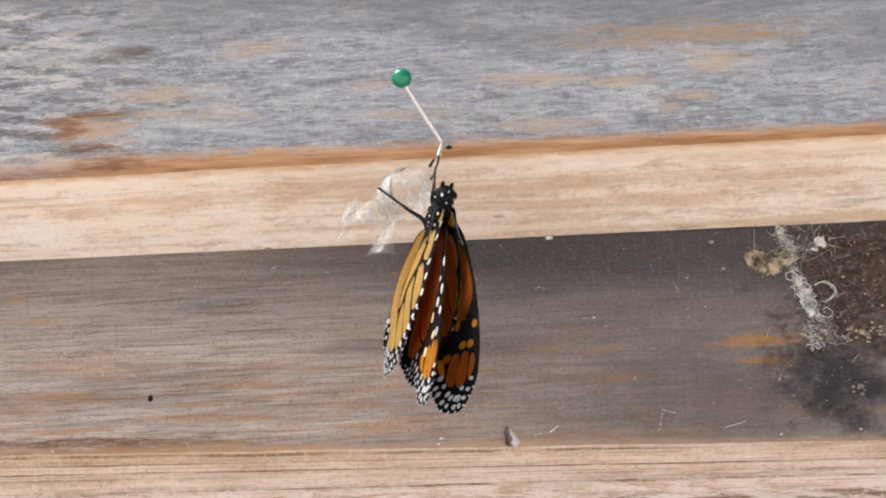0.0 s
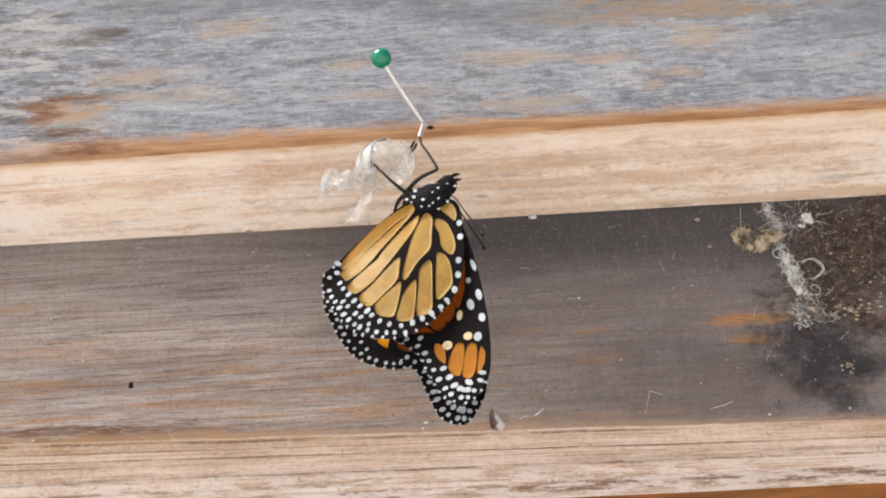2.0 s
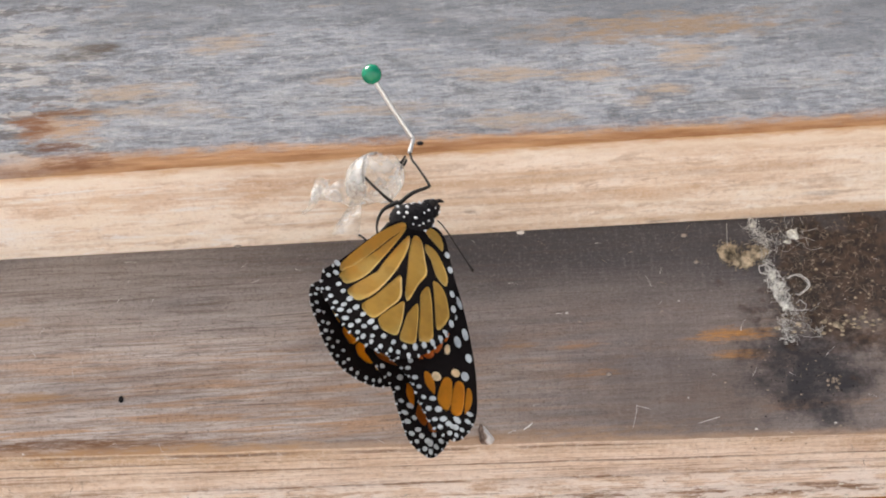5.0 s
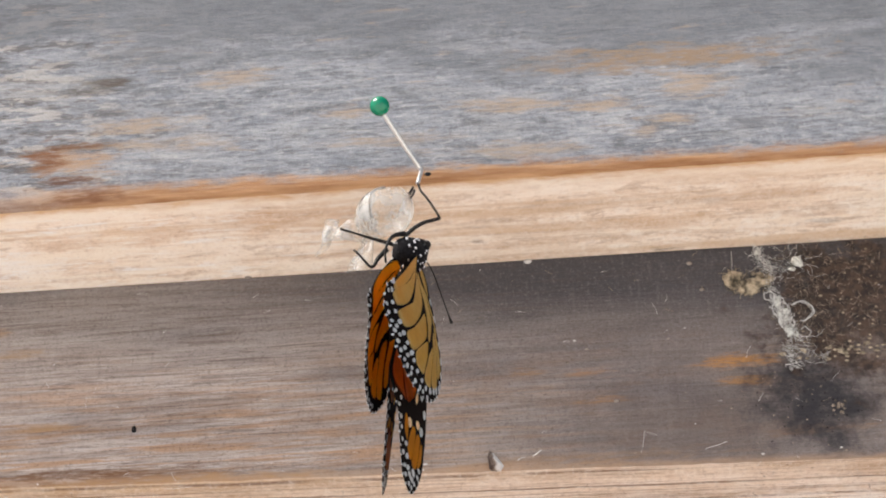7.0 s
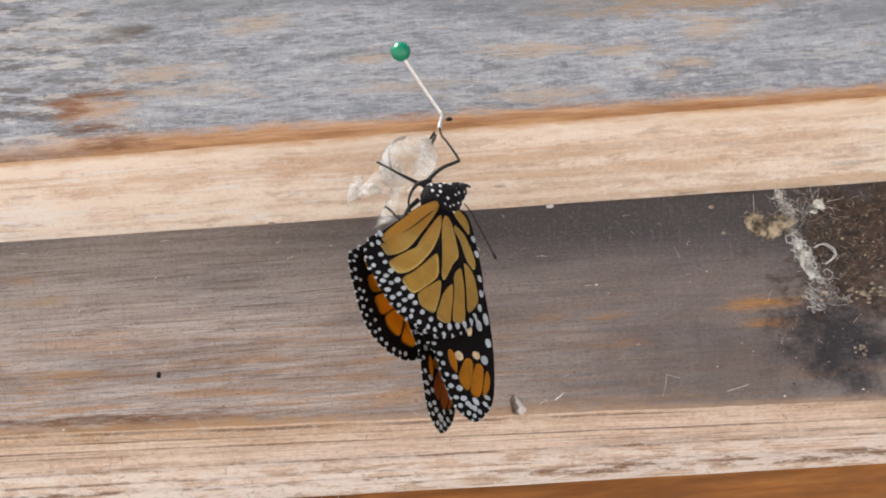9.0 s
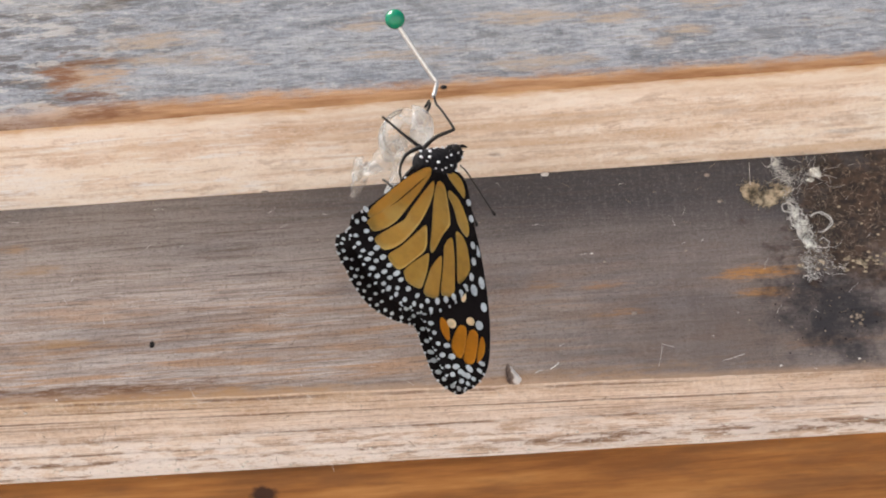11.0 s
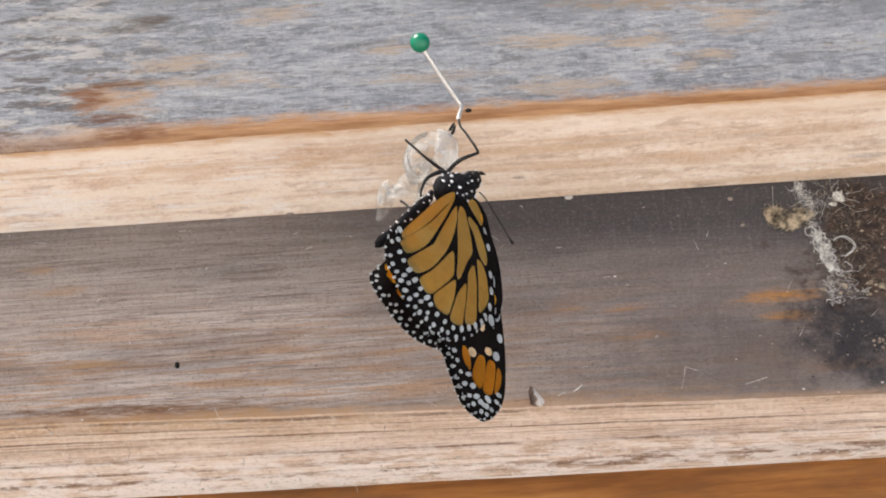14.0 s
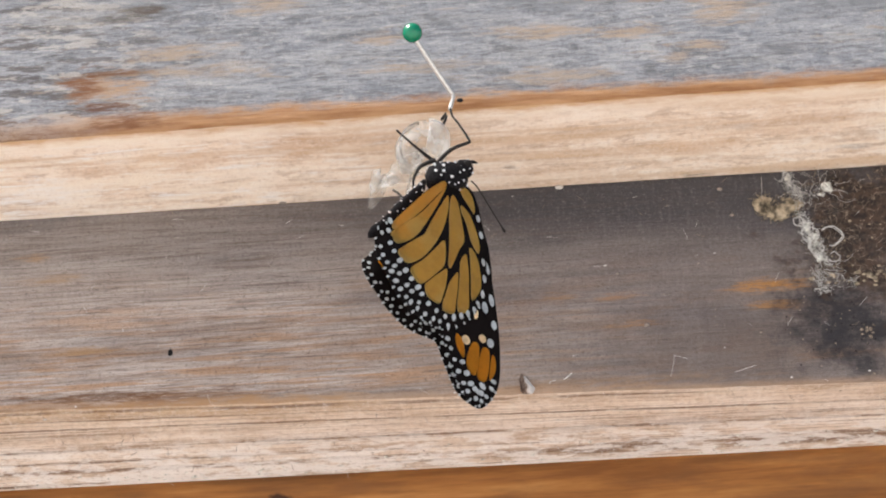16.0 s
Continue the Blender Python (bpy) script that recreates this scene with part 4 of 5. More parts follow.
mesh_ob("foot", *tube([(-4.2 - BX, -6.2 - BY, -9.4 - BZ), (-3.2 - BX, -6.3 - BY, -7.6 - BZ)], [0.38, 0.25]), M_LEG, butterfly, "small black foot at the shell's stem")

# ---- the empty chrysalis shell ----
shell = empty("chrysalis_shell", -3.4, -4.5, -8.0, "empty clear chrysalis shell, torn open, hanging from the pin", "chrysalis shell")


def curled(rows_n, cols_n, fn):
    verts = [fn(i / rows_n, j / cols_n) for i in range(rows_n + 1) for j in range(cols_n + 1)]
    faces = [(i * (cols_n + 1) + j, i * (cols_n + 1) + j + 1, (i + 1) * (cols_n + 1) + j + 1, (i + 1) * (cols_n + 1) + j) for i in range(rows_n) for j in range(cols_n)]
    return verts, faces


def skin(name, fn, label, rows_n=18, cols_n=18):
    ob = mesh_ob(name, *curled(rows_n, cols_n, fn), M_SKIN, shell, label)
    thick = ob.modifiers.new("thickness", "SOLIDIFY")
    thick.thickness = 0.14 * S
    return ob


def bulb(s, t):
    a, b = radians(4 + 128 * s), radians(-50 + 300 * t)
    r = 6.0 * (1 + 0.07 * noise.noise((s * 3, t * 6, 1)))
    rag = 1 + 0.3 * s * noise.noise((t * 9, 4, 2))
    v = Vector((math.sin(a) * math.cos(b) * r * 1.05, math.sin(a) * math.sin(b) * r * 0.85, -r + math.cos(a) * r * 1.05 * rag))
    return v + Vector((-4.6 - 2.6 * s, 0, 0.9))


def flap(s, t):
    w = 6.6 - 2.6 * s
    fold = 1.1 * math.sin(6 * s + 2.4 * t) + 0.8 * noise.noise((s * 5, t * 4, 9))
    return Vector((-8.0 - 11.5 * s + 0.8 * noise.noise((s * 6, t * 5, 5)), 0.6 + fold, -7.9 - 2.6 * s + (t - 0.5) * w + 0.7 * noise.noise((t * 6, s * 4, 2))))


def tongue(s, t):
    w = 1.8 + 4.2 * s
    return Vector((-9.6 - 2.6 * s + (t - 0.5) * w, 1.4 + 0.9 * math.sin(4 * t + 2 * s), -9.2 - 10.0 * s + 0.9 * noise.noise((s * 5, t * 4, 3)) - 0.8 * t * s))


def curl(s, t):
    a = 0.2 + 3.2 * s
    r = 2.7 + 1.1 * noise.noise((s * 4, t * 3, 8)) - 0.5 * t
    return Vector((-16.9 - r * math.sin(a) - 2.2 * t * t, 0.4 + r * math.cos(a), -6.4 - 6.6 * t * (1 + 0.25 * math.sin(4 * s)) - 1.6 * s + 0.6 * noise.noise((s * 5, t * 5, 3))))


skin("shell_curl", curl, "curled glinting tip of the shell", 10, 8)
skin("shell_cap", bulb, "clear rounded cap of the shell")
skin("shell_flap", flap, "crumpled clear flap")
skin("shell_tongue", tongue, "narrow clear strip")
mesh_ob("stem", *tube([(0.4, 0, 0.8), (0, 0, -0.4), (-0.8, 0, -1.6)], [0.3, 0.34, 0.25]), M_LEG, shell, "black stem of the shell")
for b0 in (84, 93):
    mesh_ob("seam_line", *tube([bulb(0.1 + 0.85 * i / 10, (b0 + 6 * i / 10) / 100) * 1.0 for i in range(11)], 0.14, 5), M_SEAM, shell, "fine brown seam in the shell")

# ---- spider nest under the step ----
nest = empty("spider_nest", 84, 29.3, -20, "matted tan and white webbing of a spider nest on dark wood", "spider nest")


def strands(count, box_x, box_z, reach, curl, thick, seed, depth=3.0):
    rr, out = random.Random(seed), []
    for _ in range(count):
        p = Vector((rr.uniform(*box_x), -rr.uniform(0.1, depth), rr.uniform(*box_z)))
        d = Vector((rr.uniform(-1, 1), rr.uniform(-0.3, 0.2), rr.uniform(-1, 1))).normalized()
        path = [p.copy()]
        for _ in range(7):
            d = (d + curl * Vector((rr.uniform(-1, 1), rr.uniform(-0.5, 0.5), rr.uniform(-1, 1)))).normalized()
            p = p + d * reach / 7
            p.y = min(-0.1, p.y)
            path.append(p.copy())
        out.append(tube(path, thick * rr.uniform(0.6, 1.3), 3))
    return joined(*out)


def clump(c, r, squash, lumps, seed):
    v, f = ball(c, r, *((28, 20) if r > 1 else (10, 7)), squash)
    c = Vector(c)
    out = []
    for q in v:
        q = Vector(q)
        d = q - c
        out.append(c + d * (1 + lumps * noise.noise(q * 0.6 + Vector((seed, 0, 0))) + 0.5 * lumps * noise.noise(q * 1.9 + Vector((0, seed, 0)))))
    return out, f


tuft = mesh_ob("tuft", *joined(*[clump((x, -0.3, z), r, (1.15, 0.25, sq), 0.75, k) for k, (x, z, r, sq) in enumerate(((-14.4, 5.8, 1.5, 1.2), (-13.2, 3.4, 1.7, 1.0), (-11.4, 2.2, 1.7, 0.9), (-9.6, 3.4, 1.9, 0.9), (-7.4, 4.6, 1.8, 1.0)))]), M_TUFT, nest, "brown papery tuft of old webbing")
tagged(mesh_ob("tuft_fluff", *joined(strands(110, (-15.6, -12.6), (1.5, 7.0), 2.4, 0.8, 0.05, 5, 0.9), strands(130, (-13, -6.4), (0.8, 6.4), 2.2, 0.9, 0.05, 6, 0.9)), M_TUFT, tuft, "short tan fibres"), kind="stuff")
mesh_ob("thread", *tube([(-14.4, -0.6, 6.6), (-14.1, -0.9, 10.0), (-13.8, -0.4, 12.9)], 0.05, 5), M_SILK, nest, "single hanging thread")
cocoon = mesh_ob("cocoon", *clump((1.0, -1.0, 8.7), 1.3, (1.1, 0.7, 1.0), 0.5, 5), M_CREAMSILK, nest, "small cream silk cocoon")
mesh_ob("cocoon_foot", *clump((-0.6, -0.5, 6.9), 0.7, (1.3, 0.5, 0.8), 0.6, 6), M_CREAMSILK, cocoon, "cream silk at the cocoon's foot")
for x, z, r, sq in ((-7.7, 12.2, 0.9, 1.3), (-4.9, -2.6, 1.1, 1.3), (-4.3, -5.6, 1.35, 1.5), (-3.2, -9.4, 1.1, 1.5), (-2.0, -10.8, 0.8, 0.8)):
    mesh_ob("silk_clump", *clump((x, -0.5, z), r, (0.9, 0.4, sq), 0.9, x), M_CREAMSILK, nest, "tangled cream silk")


def silk_ring(cx, cz, r, start, turns, thick, seed):
    """A loose coil of thread that stands a little off the wood."""
    rr = random.Random(seed)
    n = int(14 * turns)
    pts = [(cx + r * (1 + 0.15 * rr.uniform(-1, 1)) * math.cos(start - 6.28 * i / 14), -1.0 - 0.5 * rr.random(), cz + r * 1.05 * (1 + 0.12 * rr.uniform(-1, 1)) * math.sin(start - 6.28 * i / 14)) for i in range(n)]
    mesh_ob("silk_loop", *tube(smooth(pts, 3, False), thick, 5), M_SILK, nest, "curled white silk thread")


for args in ((0.1, -5.0, 2.6, 2.6, 0.85, 0.13, 1), (0.0, -5.1, 2.3, 2.2, 0.7, 0.08, 2), (-6.8, -0.5, 1.2, 1.0, 1.3, 0.11, 3), (0.1, -10.6, 1.2, 2.4, 0.9, 0.08, 4), (-4.6, -4.4, 1.9, 0.4, 2.0, 0.08, 5), (-3.6, -8.0, 1.6, 1.4, 2.0, 0.08, 6), (-4.9, -2.2, 1.3, 3.0, 1.6, 0.07, 7)):
    silk_ring(*args)
trail = joined(*[strands(c, (x - w, x + w), (z - 1.3, z + 1.3), 2.2, 1.3, 0.05, 30 + i, 1.2) for i, (x, z, w, c) in enumerate(((-7.8, 12.0, 0.8, 34), (-7.2, 9.6, 0.9, 22), (-6.0, 7.6, 0.9, 26), (-5.6, 4.6, 0.7, 16), (-6.0, 1.4, 0.7, 18), (-5.4, -1.6, 1.2, 46), (-4.5, -4.6, 1.4, 60), (-3.6, -7.6, 1.3, 56), (-2.6, -10.4, 1.0, 40), (-4.2, -13.4, 0.4, 16), (-4.2, -16.0, 0.4, 14), (-3.6, -18.4, 0.8, 18)))])
tagged(mesh_ob("silk_fluff", *joined(trail, strands(44, (-8, 4), (5, 13), 5, 0.5, 0.04, 2, 1.2), strands(40, (-4, 4), (-20, -11), 3, 0.7, 0.04, 12, 1.0)), M_SILK, nest, "fine white threads"), kind="stuff")
tagged(mesh_ob("brown_fluff", *joined(strands(330, (-5, 20), (-17, 13), 2.2, 0.9, 0.05, 4, 0.9), strands(120, (-5, 6), (-17, 4), 2.4, 0.9, 0.05, 42, 0.9)), M_HAIR, nest, "grey-brown dusty fibres"), kind="stuff")
tagged(mesh_ob("dust", *joined(*[clump((rnd.uniform(-3, 19), -0.1, rnd.uniform(-17, 12)), rnd.uniform(0.08, 0.3), (1.2, 0.6, 0.9), 0.6, k) for k in range(80)], *[clump((rnd.gauss(8, 4.5), -0.2, rnd.gauss(-15.8, 1.1)), rnd.uniform(0.15, 0.55), (1.4, 0.5, 0.8), 0.7, k) for k in range(46)]), M_TUFT, nest, "tan dust crumbs"), kind="stuff")
mould_bits = tagged(mesh_ob("mould_growth", *joined(*[clump((rnd.gauss(82, 6), 29.1, rnd.gauss(-48, 6)), rnd.uniform(0.06, 0.18), (1.2, 0.5, 1), 0.6, k) for k in range(90)]), M_SOOT), "black mould specks on dark wood", "mould", kind="stuff")
mould_bits.location = at(0, 0, 0)
lint = tagged(mesh_ob("grey_lint", *joined(*[clump((rnd.gauss(80, 10), 29.1, rnd.gauss(-47, 8)), rnd.uniform(0.05, 0.16), (1.4, 0.5, 1), 0.6, k) for k in range(60)], *[clump((89.5 + rnd.gauss(0, 0.9), 29.0, -49.9 + rnd.gauss(0, 0.8)), rnd.uniform(0.15, 0.4), (1.2, 0.6, 1), 0.7, k) for k in range(14)]), M_HAIR), "grey lint specks round the mould", "lint", kind="stuff")
lint.location = at(0, 0, 0)


# ---- crumbs, husks and splinters ----
def crumb(name, label, category, x, y, z, r, squash, material, seed, lumps=0.45):
    ob = mesh_ob(name, *clump((0, 0, 0), r, squash, lumps, seed), material)
    ob.location = at(x, y, z)
    return tagged(ob, label, category, category + "s on the timber")


def husk(x, y, z):
    """A creased husk: keeled and broad below, drawn to a point above."""
    rings, seg = 14, 20
    verts, faces = [], []
    for i in range(rings + 1):
        h = i / rings
        w = 1.75 * (1 - h) ** 0.75 * min(1.0, 0.25 + 4.0 * h) + 0.03
        for j in range(seg):
            a = 2 * math.pi * j / seg
            crease = 1 + 0.30 * abs(math.sin(1.5 * a + 0.6)) - 0.18 * abs(math.sin(2.5 * a + 2.0 * h))
            q = Vector((w * crease * math.cos(a) - 0.9 * h + 0.5, 0.85 * w * crease * math.sin(a) - 0.6, -2.3 + 5.4 * h))
            verts.append(q + 0.18 * Vector(noise.noise_vector(q * 0.9)))
    for i in range(rings):
        faces += [(i * seg + j, i * seg + (j + 1) % seg, (i + 1) * seg + (j + 1) % seg, (i + 1) * seg + j) for j in range(seg)]
    faces += [tuple(reversed(range(seg))), tuple(range(rings * seg, (rings + 1) * seg))]
    ob = mesh_ob("moth_husk", verts, faces, M_HUSK, flat=True)
    ob.location = at(x, y, z)
    ob.rotation_euler = (0, radians(-8), 0)
    return tagged(ob, "grey-brown creased moth husk on dark wood", "husk")


husk(10.9, 29.2, -58.8)
crumb("insect_speck", "tiny black speck on the dark timber", "speck", -69.3, 29.1, -44.7, 0.75, (0.8, 0.4, 1.1), M_SOOT, 2)
crumb("white_crumb", "white crumb caught under the step", "crumb", 22.6, 28.7, -6.6, 0.7, (1.4, 0.6, 0.8), M_CRUMB, 4)
for x, z, r in ((-90.4, -57.0, 0.45), (-4.4, -58.0, 0.6), (-5.0, -59.3, 0.45), (56.5, -52.0, 0.25), (31.4, -28.6, 0.35), (57, -27, 0.3), (70.5, -60.6, 0.4), (88, -60.2, 0.4)):
    crumb("white_crumb", "tiny white crumb stuck to the timber", "crumb", x, 29.15, z, r * 0.65, (1.3, 0.6, 0.7), M_CRUMB, x, 0.7)
for x, z, r in ((-42.9, -5.6, 0.8), (39.5, -44.9, 0.5), (34, -31, 0.4), (53, -29.5, 0.35), (-46, -23, 0.3), (-31, -20, 0.3), (60, -9.5, 0.6), (62, -17, 0.45)):
    crumb("wood_crumb", "tiny brown crumb stuck to the timber", "crumb", x, 29.1, z, r, (1.3, 0.6, 0.8), M_CHIP, x)
for x, y, r in ((39.8, 54.5, 0.7), (-45, 44, 0.45), (-72, 47, 0.4), (18, 41, 0.35), (-98, 33, 0.5), (70, 40, 0.4)):
    crumb("white_crumb", "tiny white crumb stuck under the timber", "crumb", x, y, -59.9 - 0.13 * (y - 29.3) - 0.03 * x * (58.5 - y) / 29, r * 0.7, (1.4, 0.8, 0.6), M_CRUMB, x, 0.7)


rr = random.Random(17)
crust = []
for n in range(110):
    x, y = rr.uniform(-112, 112), 58.2 - abs(rr.gauss(0, 3.2))
    crust.append(clump((x, y, -59.95 - 0.128 * (y - 29.3) - 0.030 * x * (58.5 - y) / 29.2 - 0.010 * x * (y - 29.3) / 29.2), rr.uniform(0.08, 0.34), (1.5, 0.9, 0.5), 0.7, n))
crust = tagged(mesh_ob("pale_crust", *joined(*crust), M_CREAMSILK), "pale crusty specks along the sheltered underside", "crust", kind="stuff")
crust.location = at(0, 0, 0)


def splinter(points, r, label="fine pale splinter standing off the timber"):
    ob = mesh_ob("splinter", *tube(smooth(points, 3, False), r * 0.36, 4), M_SILK)
    ob.location = at(0, 0, 0)
    return tagged(ob, label, "splinter", "splinters on the timber")


splinter([(43.6, 29.2, -58.6), (44.4, 28.8, -56), (44.8, 28.6, -53.4)], 0.09)
splinter([(44.8, 28.7, -53.4), (46.2, 28.8, -53.9), (47.6, 29.2, -54.2)], 0.11)
splinter([(19.6, 29.2, -57.6), (20.6, 28.7, -57.2), (21.6, 29.0, -56.2)], 0.3)
splinter([(16.2, 29.2, -58.4), (17.0, 28.9, -58.0), (17.8, 29.2, -57.8)], 0.2)
splinter([(-60.8, 29.2, -56), (-60, 28.6, -58), (-58.6, 28.7, -60)], 0.10)
splinter([(-62, 29, -60.2), (-59, 28.7, -60.4), (-56, 29, -60.0)], 0.12)
splinter([(-29.6, 47, -62), (-28.9, 49, -62.6), (-28.2, 51, -63.2)], 0.12)
splinter([(58, 29.2, -58.4), (61, 28.8, -57.8), (63, 29.2, -57.0)], 0.14)


# ---- loose wood fibres on the timbers ----
def fuzz(count, xs, place, long_, thick, seed):
    """Short bent fibres that stand off a surface; place(u) gives a point and its outward direction."""
    rr, out = random.Random(seed), []
    for _ in range(count):
        p, away = place(rr.uniform(*xs), rr.random())
        p, away = Vector(p), Vector(away)
        d = Vector((rr.gauss(0, 1.2), 0, rr.gauss(0, 0.8))) - away * away.dot(Vector((0, 0, 1)))
        d = (d.normalized() + away * rr.uniform(0.05, 0.5)).normalized()
        n = rr.uniform(*long_)
        bend = Vector((rr.uniform(-0.4, 0.4), rr.uniform(-0.2, 0.2), rr.uniform(-0.4, 0.4)))
        out.append(tube([p - away * 0.1, p + d * n * 0.5 + bend * n * 0.25, p + d * n], [thick, thick * 0.8, thick * 0.4], 3))
    return joined(*out)


def on_dark(x, u):
    return (x, 29.25, -6.5 + (drop_mid(x) + 6.5) * u), (0, -1, 0)


def under_dark(x, u):
    return (x, 29.6 + 28.6 * u, drop_mid(x) + (-63.6 - 0.010 * x - drop_mid(x)) * u), (0, 0, -1)


for label, material, *args in (
    ("pale loose fibres on the dark timber", M_SILK, 60, (-112, 112), on_dark, (0.8, 3.0), 0.045, 61),
    ("brown loose fibres on the dark timber", M_HAIR, 160, (-112, 112), on_dark, (0.8, 2.6), 0.06, 62),
    ("pale loose fibres under the dark timber", M_SILK, 60, (-112, 112), under_dark, (0.8, 2.6), 0.05, 63),
    ("brown loose fibres under the dark timber", M_HAIR, 40, (-112, 112), under_dark, (0.8, 2.6), 0.06, 64),
):
    fibres = tagged(mesh_ob("wood_fuzz", *fuzz(*args), material), label, "fibres", kind="stuff")
    fibres.location = at(0, 0, 0)


# ---- how the butterfly turns, opens its wings and sways ----
def hang(dx, dz, turn, tilt, sweep, gap):
    """A wing's or body's pose: shifted, turned about the upright, tilted outwards and swept in its own plane."""
    return Matrix.Translation((dx * S, 0, dz * S)) @ pose(0, 0, 0, 0, 0, turn) @ pose(0, 0, 0, tilt) @ pose(0, 0, 0, 0, sweep) @ Matrix.Translation((0, gap * S, 0))


def motions():
    near_fore, near_hind = near_wings
    far_fore, far_hind = far_wings
    walk(near_fore, [
        (0.0, hang(-1.2, 1.1, -67.9, -8.9, -4.7, -0.20)),
        (0.5, hang(-1.1, 1.5, -70.7, -10.0, -6.1, -0.20)),
        (0.8, hang(-1.1, 1.7, -63.4, -9.5, -6.7, -0.20)),
        (1.0, hang(0.3, 2.6, -47.5, -6.1, -3.1, -0.20)),
        (1.2, hang(2.6, 0.1, -25.1, -8.2, -0.1, -0.20)),
        (1.5, hang(1.0, -3.1, 18.0, -7.1, 1.9, -0.20)),
        (2.0, hang(1.1, -0.2, -9.1, -7.9, -1.0, -0.20)),
        (2.5, hang(0.4, -0.4, -32.0, -9.8, -4.1, -0.20)),
        (2.8, hang(-0.9, 0.1, -6.8, -7.8, -0.6, -0.20)),
        (3.0, hang(0.3, -2.1, 20.8, -5.3, 3.2, -0.20)),
        (3.5, hang(-0.8, -2.7, 36.0, -3.8, 4.0, -0.20)),
        (4.0, hang(0.5, -1.7, 14.8, -6.2, 1.3, -0.20)),
        (4.3, hang(0.4, -1.8, 15.7, -6.1, 1.4, -0.20)),
        (6.3, hang(-0.9, -3.0, 32.2, -2.8, 3.2, -0.20)),
        (6.5, hang(-1.0, -3.2, 34.5, -2.4, 3.5, -0.20)),
        (6.8, hang(-2.2, -2.1, 63.1, 8.9, -3.6, -0.20)),
        (7.0, hang(-3.1, -3.6, 70.7, 5.2, 3.5, -0.20)),
        (7.2, hang(-2.3, -3.5, 60.3, 4.0, 4.2, -0.20)),
        (7.5, hang(-1.0, -3.2, 38.6, 1.0, 3.6, -0.20)),
        (8.0, hang(-1.1, -3.0, 21.8, -4.8, 2.8, -0.20)),
        (8.5, hang(-1.1, -3.5, 43.6, -1.1, 3.4, -0.20)),
        (9.0, hang(-0.7, -3.6, 35.0, -3.3, 4.6, -0.20)),
        (10.3, hang(-0.7, -2.9, 29.5, -2.4, 4.3, -0.20)),
        (11.5, hang(-0.7, -2.2, 25.0, -1.6, 4.0, -0.20)),
        (12.5, hang(-1.9, -3.1, 39.9, -1.4, 3.7, -0.20)),
        (13.0, hang(-1.8, -3.1, 39.7, -0.8, 3.3, -0.20)),
        (14.0, hang(-1.7, -2.9, 39.3, 0.3, 2.4, -0.20)),
        (15.0, hang(-1.6, -2.9, 37.9, 0.3, 2.0, -0.20)),
        (16.0, hang(-1.6, -3.0, 36.5, 0.3, 1.7, -0.20)),
    ])
    walk(near_hind, [
        (0.0, hang(-1.2, 1.1, -70.1, -14.3, -3.3, -0.90)),
        (0.5, hang(-1.1, 1.5, -73.2, -15.1, -5.3, -0.90)),
        (0.8, hang(-1.1, 1.7, -66.2, -14.8, -5.0, -0.90)),
        (1.0, hang(0.3, 2.6, -52.6, -11.7, 0.0, -0.90)),
        (1.2, hang(2.6, 0.1, -28.0, -14.7, 4.2, -0.90)),
        (1.5, hang(1.0, -3.1, 18.2, -12.7, 4.3, -0.90)),
        (2.0, hang(1.1, -0.2, -8.9, -11.9, 3.0, -0.90)),
        (2.5, hang(0.4, -0.4, -36.0, -17.0, -2.8, -0.90)),
        (2.8, hang(-0.9, 0.1, -7.7, -13.0, 2.8, -0.90)),
        (3.0, hang(0.3, -2.1, 19.8, -9.6, 6.3, -0.90)),
        (3.5, hang(-0.8, -2.7, 36.8, -8.3, 4.7, -0.90)),
        (4.0, hang(0.5, -1.7, 13.6, -9.4, 3.8, -0.90)),
        (4.3, hang(0.4, -1.8, 14.6, -9.3, 3.7, -0.90)),
        (6.3, hang(-0.9, -3.0, 32.4, -6.9, 3.6, -0.90)),
        (6.5, hang(-1.0, -3.2, 35.0, -6.6, 3.6, -0.90)),
        (6.8, hang(-2.2, -2.1, 61.0, -0.8, -2.3, -0.90)),
        (7.0, hang(-3.1, -3.6, 68.3, -3.4, 1.2, -0.90)),
        (7.2, hang(-2.3, -3.5, 60.2, -2.5, 1.1, -0.90)),
        (7.5, hang(-1.0, -3.2, 39.9, -2.9, 2.8, -0.90)),
        (8.0, hang(-1.1, -3.0, 24.8, -6.9, 4.5, -0.90)),
        (8.5, hang(-1.1, -3.5, 44.5, -6.4, 1.7, -0.90)),
        (9.0, hang(-0.7, -3.6, 35.8, -6.4, 4.0, -0.90)),
        (10.3, hang(-0.7, -2.9, 31.4, -3.3, 3.3, -0.90)),
        (11.5, hang(-0.7, -2.2, 27.5, -0.3, 2.7, -0.90)),
        (12.5, hang(-1.9, -3.1, 42.4, -1.1, 1.9, -0.90)),
        (13.0, hang(-1.8, -3.1, 42.2, -0.4, 1.4, -0.90)),
        (14.0, hang(-1.7, -2.9, 41.8, 0.9, 0.6, -0.90)),
        (15.0, hang(-1.6, -2.9, 40.4, 1.0, 0.3, -0.90)),
        (16.0, hang(-1.6, -3.0, 39.0, 1.2, 0.1, -0.90)),
    ])
